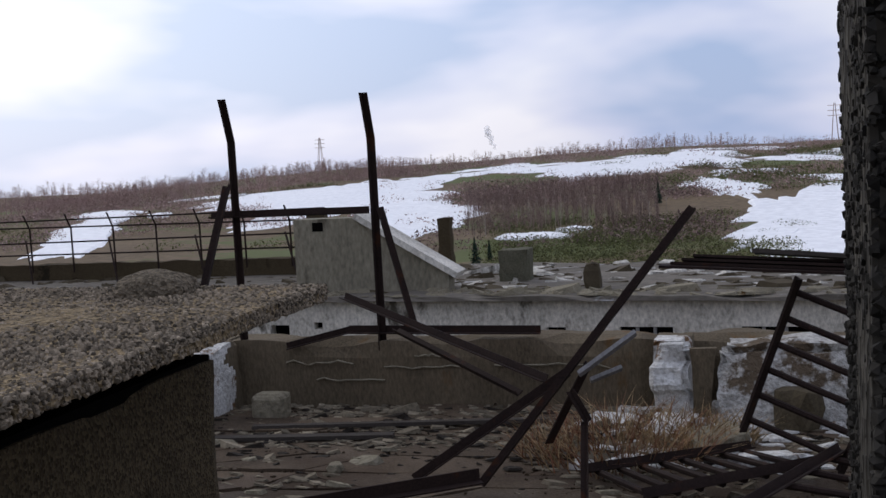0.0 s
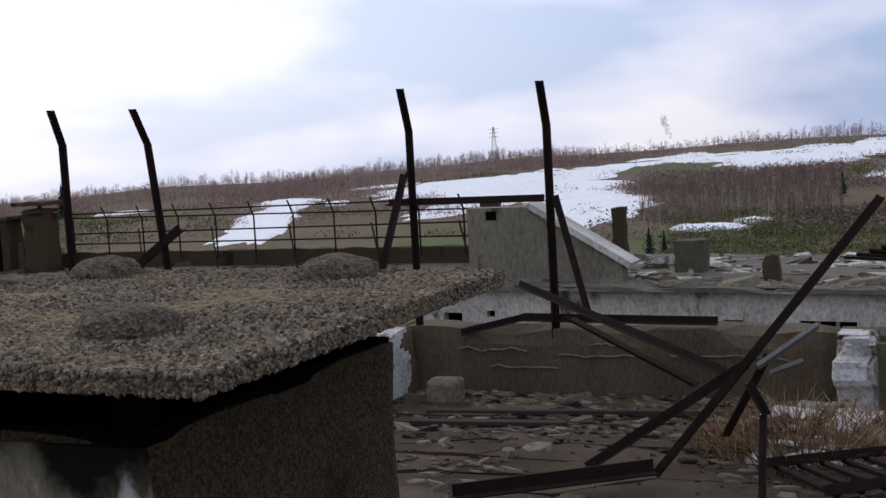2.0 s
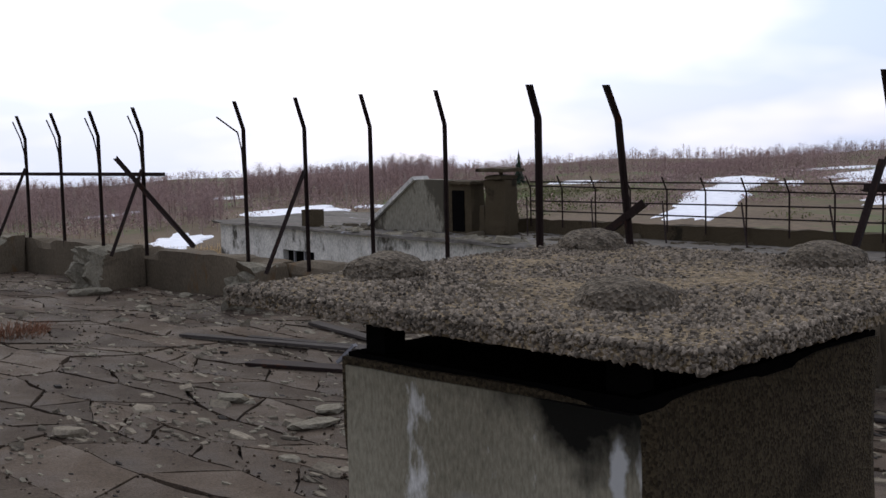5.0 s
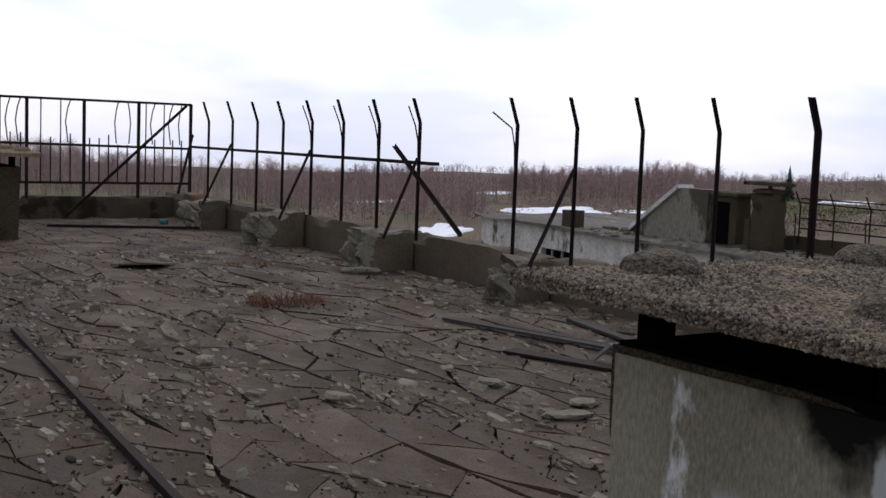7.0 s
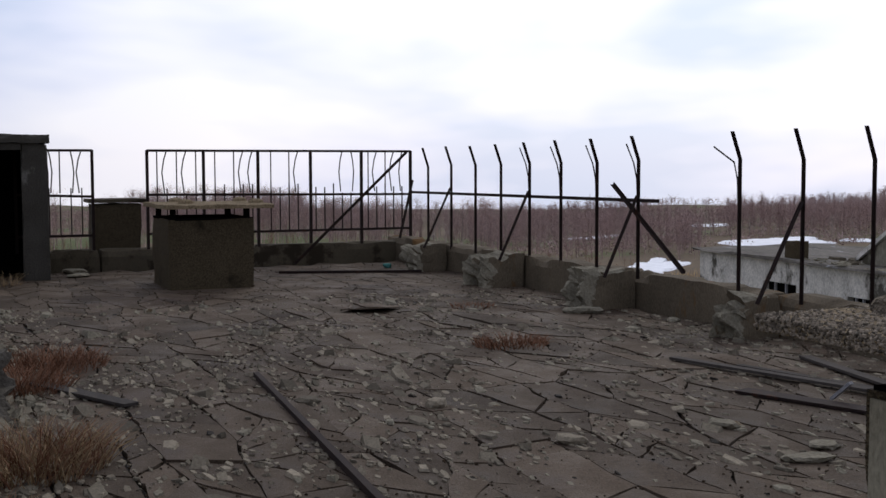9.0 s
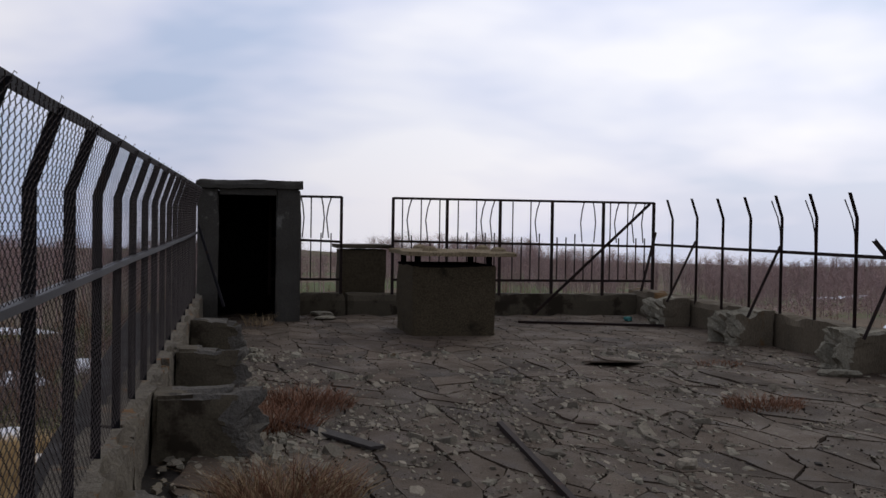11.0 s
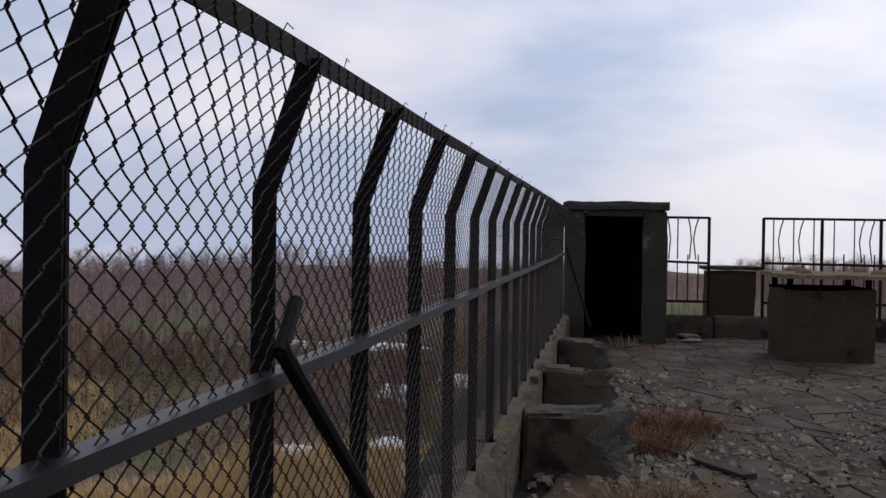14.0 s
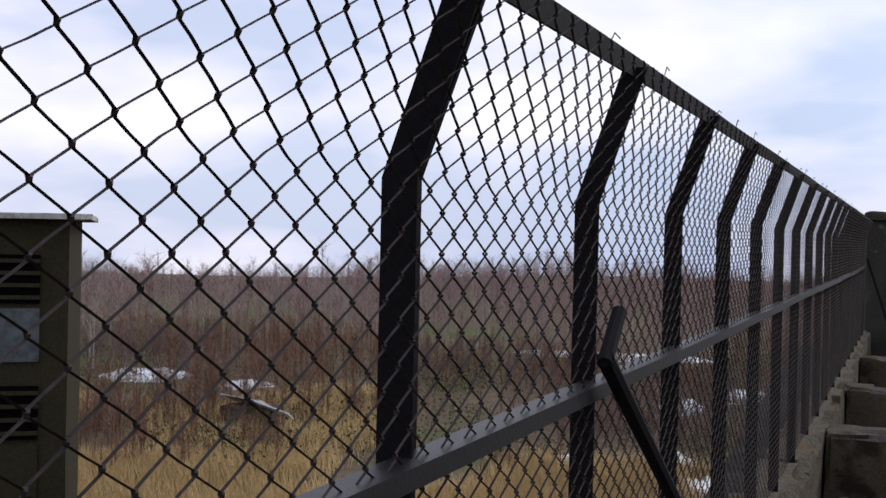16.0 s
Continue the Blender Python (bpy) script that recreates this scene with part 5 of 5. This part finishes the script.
for at, s, m, lab in (((-5.41, 4.3, 0), (0.14, 0.11, 0.05), M_SPALLED, "pale chip of concrete on the roof"), ((-10.6, 6.73, 0), (0.16, 0.1, 0.05), M_SPALLED, "pale chip of concrete by the parapet"), ((-7.4, 2.67, 0), (0.12, 0.1, 0.09), M_STONE, "lump of concrete on the roof"),
                      ((-7.9, 1.9, 0), (0.13, 0.1, 0.06), M_STONE, "lump of concrete on the roof"), ((-6.1, 4.1, 0), (0.14, 0.1, 0.06), M_SPALLED, "pale flat lump of concrete on the roof"), ((-5.2, 4.0, 0), (0.22, 0.1, 0.05), M_SPALLED, "pale flat lump of concrete on the roof"),
                      ((-2.1, 5.5, 0), (0.08, 0.06, 0.06), M_SPALLED, "pale chip of concrete on the roof"), ((-6.1, 3.0, 0), (0.14, 0.08, 0.07), M_STONE, "lump of concrete on the roof"), ((-5.6, 0.75, 0), (0.17, 0.11, 0.07), M_STONE, "lump of concrete on the roof"),
                      ((-0.25, 6.1, 0), (0.3, 0.2, 0.12), M_SPALLED, "flat broken slab by the parapet"), ((0.15, 6.5, 0), (0.2, 0.2, 0.3), M_CONCRETE, "broken concrete lump by the parapet"), ((-11.6, 6.2, 0), (0.3, 0.14, 0.1), M_SPALLED, "spalled concrete lump by the parapet"),
                      ((-0.5, 6.35, 0), (0.3, 0.2, 0.12), M_WHITE, "heap of flaked whitewashed concrete"), ((-19.2, 1.5, 0), (0.25, 0.3, 0.1), M_SPALLED, "broken concrete by the end parapet"), ((-18.6, 1.5, 0), (0.2, 0.3, 0.07), M_SPALLED, "broken concrete by the end parapet")):
    stone("concrete_lump", at, tuple(v * 0.72 for v in s), m, rnd, lab, group="loose concrete lumps")
bm = bmesh.new()
bar(bm, (-12.95, 3.9, 0.01), (-12.6, 4.3, 0.05), 0.5, 0.012, 0.1)
tagged(mesh_object("lifted_felt", bm, M_SCREED), "lifted flap of dark roofing felt", "roofing felt")
stone("teal_rag", (-18.2, 6.3, 0.0), (0.06, 0.09, 0.07), M_TEAL, rnd, "faded teal rag on the rubble", "rag")
for x, y in ((0.75, 6.75), (0.9, 6.55)):
    stone("moss_cushion", (x, y, 0.42), (0.16, 0.12, 0.1), M_MOSS, rnd, "yellow-green moss cushion on the broken wall", "moss")
# broken white wall by the ladder
bm = bmesh.new()
block(bm, -0.25, 2.2, 6.62, 6.975, -0.03, 0.42, 0.04, 0.06, 6, 0.12, skew=lambda c: (c.x, c.y - 0.35 * (0.42 - c.z), c.z))
tagged(mesh_object("broken_wall", bm, M_FLAKED), "broken heap of whitewashed wall against the parapet", "rubble")


def dry_bush(name, at, rad, h, n, mats, seed, label):
    g = np.random.default_rng(seed)
    t = thing(name, label, "dry bush", at=(0, 0, 0))
    for mi, m in enumerate(mats):
        v, f = [], []
        for _ in range(n):
            a, r = g.uniform(0, 6.283), rad * math.sqrt(g.uniform(0, 1)) * 0.8
            p = np.array((at[0] + r * math.cos(a), at[1] + r * math.sin(a), 0.0))
            hh = h * g.uniform(0.25, 1.0) * (1 - 0.5 * r / rad)
            d = np.array((math.cos(a), math.sin(a), 0)) * hh * g.uniform(0, 1.3) + np.append(g.normal(0, 0.55, 2) * hh, 0)
            w = 0.0038
            q1, q2 = p + d * 0.4 + (0, 0, hh * 0.6), p + d + (0, 0, hh)
            k = len(v)
            s = np.array((-math.sin(a + 1), math.cos(a + 1), 0)) * w
            u = np.array((math.cos(a + 1), math.sin(a + 1), 0)) * w
            v += [tuple(p - s), tuple(p + s), tuple(p + u), tuple(q1 - s * 0.7), tuple(q1 + s * 0.7), tuple(q1 + u * 0.7), tuple(q2)]
            f += [(k, k + 1, k + 4, k + 3), (k + 1, k + 2, k + 5, k + 4), (k + 2, k, k + 3, k + 5), (k + 3, k + 4, k + 6), (k + 4, k + 5, k + 6), (k + 5, k + 3, k + 6)]
            if g.random() < 0.7:
                k = len(v)
                q3 = q1 + np.append(g.normal(0, 0.3, 2) * hh, hh * 0.3)
                v += [tuple(q1 - s * 0.6), tuple(q1 + s * 0.6), tuple(q3)]
                f.append((k, k + 1, k + 2))
        ob = raw_object("stems", v, f, m)
        ob.parent = t
        tagged(ob, kind="stuff")
    return t


dry_bush("dry_bush", (-0.75, 5.95), 0.62, 0.3, 330, (M_DRYGRASS, M_REDSTEM), 1, "tangled dry yellow-brown bush growing among scrap steel")
dry_bush("dry_bush", (-0.35, 6.15), 0.35, 0.25, 260, (M_DRYGRASS,), 2, "tangled dry straw-coloured grass among rubble")
dry_bush("dry_bush", (-9.75, 4.4), 0.45, 0.16, 420, (M_REDSTEM,), 3, "low reddish dry bush growing from a crack")
dry_bush("dry_bush", (-10.2, 0.35), 0.6, 0.24, 750, (M_REDSTEM,), 4, "low reddish dry bush by the parapet stubs")
dry_bush("dry_bush", (-9.2, 0.1), 0.45, 0.24, 560, (M_REDSTEM,), 5, "low reddish dry bush by the parapet stubs")
dry_bush("dry_bush", (-6.7, 0.0), 0.5, 0.36, 460, (M_DRYGRASS, M_REDSTEM), 6, "dry yellow grass tuft in the roof's gutter")
dry_bush("dry_bush", (-5.4, -0.3), 0.4, 0.25, 260, (M_DRYGRASS, M_REDSTEM), 7, "dry grass tuft by the side parapet")
dry_bush("dry_bush", (-12.6, 5.3), 0.35, 0.1, 160, (M_REDSTEM,), 8, "sparse reddish dry weeds")
dry_bush("dry_bush", (-17.6, 0.4), 0.3, 0.3, 60, (M_DRYGRASS,), 9, "a few dry stems by the doorway")


# ---- cracked roof screed ----
def screed():
    """Broken plates of screed, each with its own edges, a few set slightly askew."""
    rnd = random.Random(11)
    nx, ny, sx, sy = 36, 25, 0.76, 0.34
    jit = {}

    def corner(i, j):
        if (i, j) not in jit:
            jit[i, j] = (-19.6 + (i + 0.5 * (j % 2)) * sx + rnd.uniform(-0.19, 0.19) + 0.12 * noise.noise(Vector((i * 0.3, j * 0.4, 1))), -1.25 + j * sy + rnd.uniform(-0.1, 0.1))
        return jit[i, j]

    near, v_far, f_far = [], [], []
    crumbs = []
    for i in range(nx):
        for j in range(ny):
            q = [corner(i, j), corner(i + 1, j), corner(i + 1, j + 1), corner(i, j + 1)]
            cx, cy = sum(p[0] for p in q) / 4, sum(p[1] for p in q) / 4
            if cy < fence_y(cx) + 0.3 or cy > 6.9 or cx > 4 or cx < -19.4:
                continue
            gap = rnd.choice((0.003, 0.004, 0.006, 0.010)) if cx > -13.2 else 0.0006
            polys = [q]
            k = rnd.random()
            if k < 0.14:
                polys = [[q[0], q[1], q[2]], [q[0], q[2], q[3]]]
            elif k < 0.4:
                m1 = tuple((a + b) / 2 for a, b in zip(q[0], q[1]))
                m2 = tuple((a + b) / 2 + 0.04 for a, b in zip(q[2], q[3]))
                polys = [[q[0], m1, m2, q[3]], [m1, q[1], q[2], m2]]
            for poly in polys:
                c = [sum(p[0] for p in poly) / len(poly), sum(p[1] for p in poly) / len(poly)]
                tx, ty = rnd.gauss(0, 0.006), rnd.gauss(0, 0.006)
                lift = abs(rnd.gauss(0, 0.006)) * (1.0 if c[0] > -13.2 else 0.15)
                ring = []
                n = len(poly)
                for a in range(n):
                    p0, p1 = poly[a], poly[(a + 1) % n]
                    for f in (0.0, 0.33, 0.66):
                        x, y = p0[0] + (p1[0] - p0[0]) * f, p0[1] + (p1[1] - p0[1]) * f
                        if f:
                            x += rnd.uniform(-0.022, 0.022)
                            y += rnd.uniform(-0.022, 0.022)
                        dx, dy = x - c[0], y - c[1]
                        L = math.hypot(dx, dy) or 1
                        ring.append((x - dx / L * gap, y - dy / L * gap * 1.9))
                for x, y in ring:
                    for _ in range(4 if x > -12 else 2):
                        if rnd.random() < 0.3:
                            crumbs.append(((x + rnd.gauss(0, 0.05), y + rnd.gauss(0, 0.014), 0.005), (rnd.gauss(0, 0.2), rnd.gauss(0, 0.2), 1)))
                top = [(x, y, lift + (x - c[0]) * tx + (y - c[1]) * ty) for x, y in ring]
                vs = top + [(x, y, -0.05) for x, y, _ in top]
                m = len(top)
                fs = [tuple(range(m))] + [((a + 1) % m, a, m + a, m + (a + 1) % m) for a in range(m)]
                if -8.0 < c[0] < -3.2 and -0.4 < c[1] < 5.4 and len(near) < 290:
                    near.append((c, vs, fs))
                else:
                    o = len(v_far)
                    v_far += vs
                    f_far += [tuple(o + k for k in f) for f in fs]
    floor = bpy.data.objects["floor"]
    pebble_bed("crumbs", crumbs, 0.012, 3, M_CRUMB, floor, "dark crumbs and moss along the cracks")
    ob = raw_object("screed", v_far, f_far, M_SCREED)
    ob.parent = floor
    tagged(ob, "cracked plates of damp grey-brown screed", kind="stuff")
    for c, vs, fs in near:
        o = raw_object("screed_plate", [(x - c[0], y - c[1], z) for x, y, z in vs], fs, M_SCREED)
        o.location = (c[0], c[1], 0)
        o.parent = floor


screed()


def chips(name, n, x0, x1, y0, y1, size, seed, label, mat=M_STONE, clump=0.0, far=False):
    g = np.random.default_rng(seed)
    v, f = [], []
    done = 0
    while done < n:
        x, y = g.uniform(x0, x1), g.uniform(y0, y1)
        if clump and noise.noise(Vector((x * 0.9, y * 0.9, seed))) < clump - 0.5 + g.uniform(-0.2, 0.2):
            continue
        if not far and y < fence_y(x) + 0.2:
            continue
        done += 1
        s = size * g.uniform(0.35, 1.0) ** 1.5 * (1 + 1.5 * (g.random() < 0.05))
        a0 = g.uniform(0, 6.283)
        m = int(g.integers(4, 7))
        h = s * g.uniform(0.1, 0.35)
        rr = g.uniform(0.6, 1.2, m)
        tilt = g.normal(0, 0.2, 2)
        k = len(v)
        for top in (0, 1):
            for i in range(m):
                a = a0 + 6.283 * i / m
                r = s * rr[i] * (0.8 if top else 1)
                dx, dy = r * math.cos(a) * 1.6, r * math.sin(a) * 0.75
                v.append((x + dx, y + dy + (far_front(x) if far else 0), (-2.3 if far else 0.004) + (h + dx * tilt[0] + dy * tilt[1]) * top))
        f.append(tuple(range(k + m, k + 2 * m)))
        f += [(k + i, k + (i + 1) % m, k + m + (i + 1) % m, k + m + i) for i in range(m)]
    tagged(raw_object(name, v, f, mat), label, "rubble", kind="stuff")


chips("concrete_chips", 5200, -14.5, 2.5, -0.9, 6.95, 0.042, 1, "scattered flat chips of broken concrete", clump=0.45)
chips("concrete_chips", 900, -10, 2.5, 5.9, 6.95, 0.04, 2, "heaped concrete chips along the parapet")
chips("concrete_chips", 900, -12, -6, -0.3, 3.0, 0.045, 3, "scattered flat chips of broken concrete", clump=0.4)
chips("pale_chips", 700, -14, -3, -0.3, 5.5, 0.03, 14, "small pale flakes of concrete on the roof", M_SPALLED, clump=0.5)
chips("pale_chips", 520, -14, 2, 0, 6.9, 0.055, 4, "pale flakes of concrete on the roof", M_SPALLED)
chips("pale_chips", 420, -0.9, 2.2, 5.6, 6.9, 0.07, 5, "heaped pale flakes below the broken wall", M_WHITE)
chips("dark_clods", 2200, -14, 2.5, -0.9, 6.9, 0.018, 6, "dark clods of dirt in the cracks", M_BITUMEN)
chips("concrete_chips", 1200, -3.6, 1.5, 5.9, 6.95, 0.032, 7, "heaped broken concrete below the parapet")
chips("dark_clods", 500, -3.6, 1.0, 5.6, 6.9, 0.035, 8, "dark broken felt and dirt below the parapet", M_BITUMEN)


for x in (-8.35, -11.0, -13.9):
    chips("stub_rubble", 90, x - 0.6, x + 0.6, -0.6, 0.35, 0.075, int(-x * 3), "broken concrete fallen from the stub", M_SPALLED)
chips("edge_rubble", 420, -15, -3.5, -0.9, 0.1, 0.06, 31, "broken concrete and dirt along the fence", M_STONE, clump=0.4)
chips("roof_rubble", 900, -40, 14, -0.25, 0.9, 0.22, 21, "broken plaster along the edge of the far roof", M_SPALLED, clump=0.5, far=True)
chips("roof_rubble", 1300, -40, 14, 0.3, 7.0, 0.2, 22, "dark rubble and torn felt on the far roof", M_CONCRETE, clump=0.45, far=True)
chips("roof_rubble", 350, -12, 14, 1.0, 7.0, 0.25, 23, "pale rubble on the far roof", M_WALL2, clump=0.5, far=True)


# ---- far off: pylons and a plume of steam ----
def pylon(az, r, h):
    x, y = polar(az, r)
    z = ground_z(x, y)
    t = thing("power_pylon", "thin grey lattice power pylon on the skyline", "pylon", "far pylons")
    w = h * 0.09
    bm = bmesh.new()
    for a, b in ((-1, -1), (1, -1), (1, 1), (-1, 1)):
        bar(bm, (x + a * w, y + b * w, z - 1), (x + a * w * 0.15, y + b * w * 0.15, z + h), h * 0.012, h * 0.012)
    part("mast", bm, M_HAZE_TWIG, t)
    for f in (0.7, 0.82, 0.94):
        bm = bmesh.new()
        bar(bm, (x - h * 0.16, y, z + h * f), (x + h * 0.16, y, z + h * f), h * 0.012, h * 0.012)
        part("crossarm", bm, M_HAZE_TWIG, t)


pylon(20.7, 520, 14)
pylon(-3.2, 480, 16)
px, py = polar(12.4, 1500)
t = thing("steam_plume", "white plume of steam from a far chimney", "steam")
bm = bmesh.new()
for i in range(9):
    r = 1.5 + 0.35 * i
    b0 = len(bm.verts)
    bmesh.ops.create_icosphere(bm, subdivisions=3, radius=1.0, matrix=pose(px - 1.2 * i + 1.6 * math.sin(i * 1.9), py, -8 + 3.0 * i) @ Matrix.Scale(r, 4))
for v in bm.verts:
    v.co += noise.noise_vector(v.co * 0.25) * 2.2
part("cloud", bm, M_STEAM, t)
bm = bmesh.new()
block(bm, -0.42, -0.27, 6.60, 6.64, -0.02, 0.41, 0.05, 0.008, 4, 0.02, skew=lambda c: (c.x - 0.1 * (0.41 - c.z) * (c.x > -0.35), c.y, c.z))
tagged(mesh_object("rusty_plate", bm, M_PARAPET), "brown broken slab standing beside the whitewashed stub", "slab")
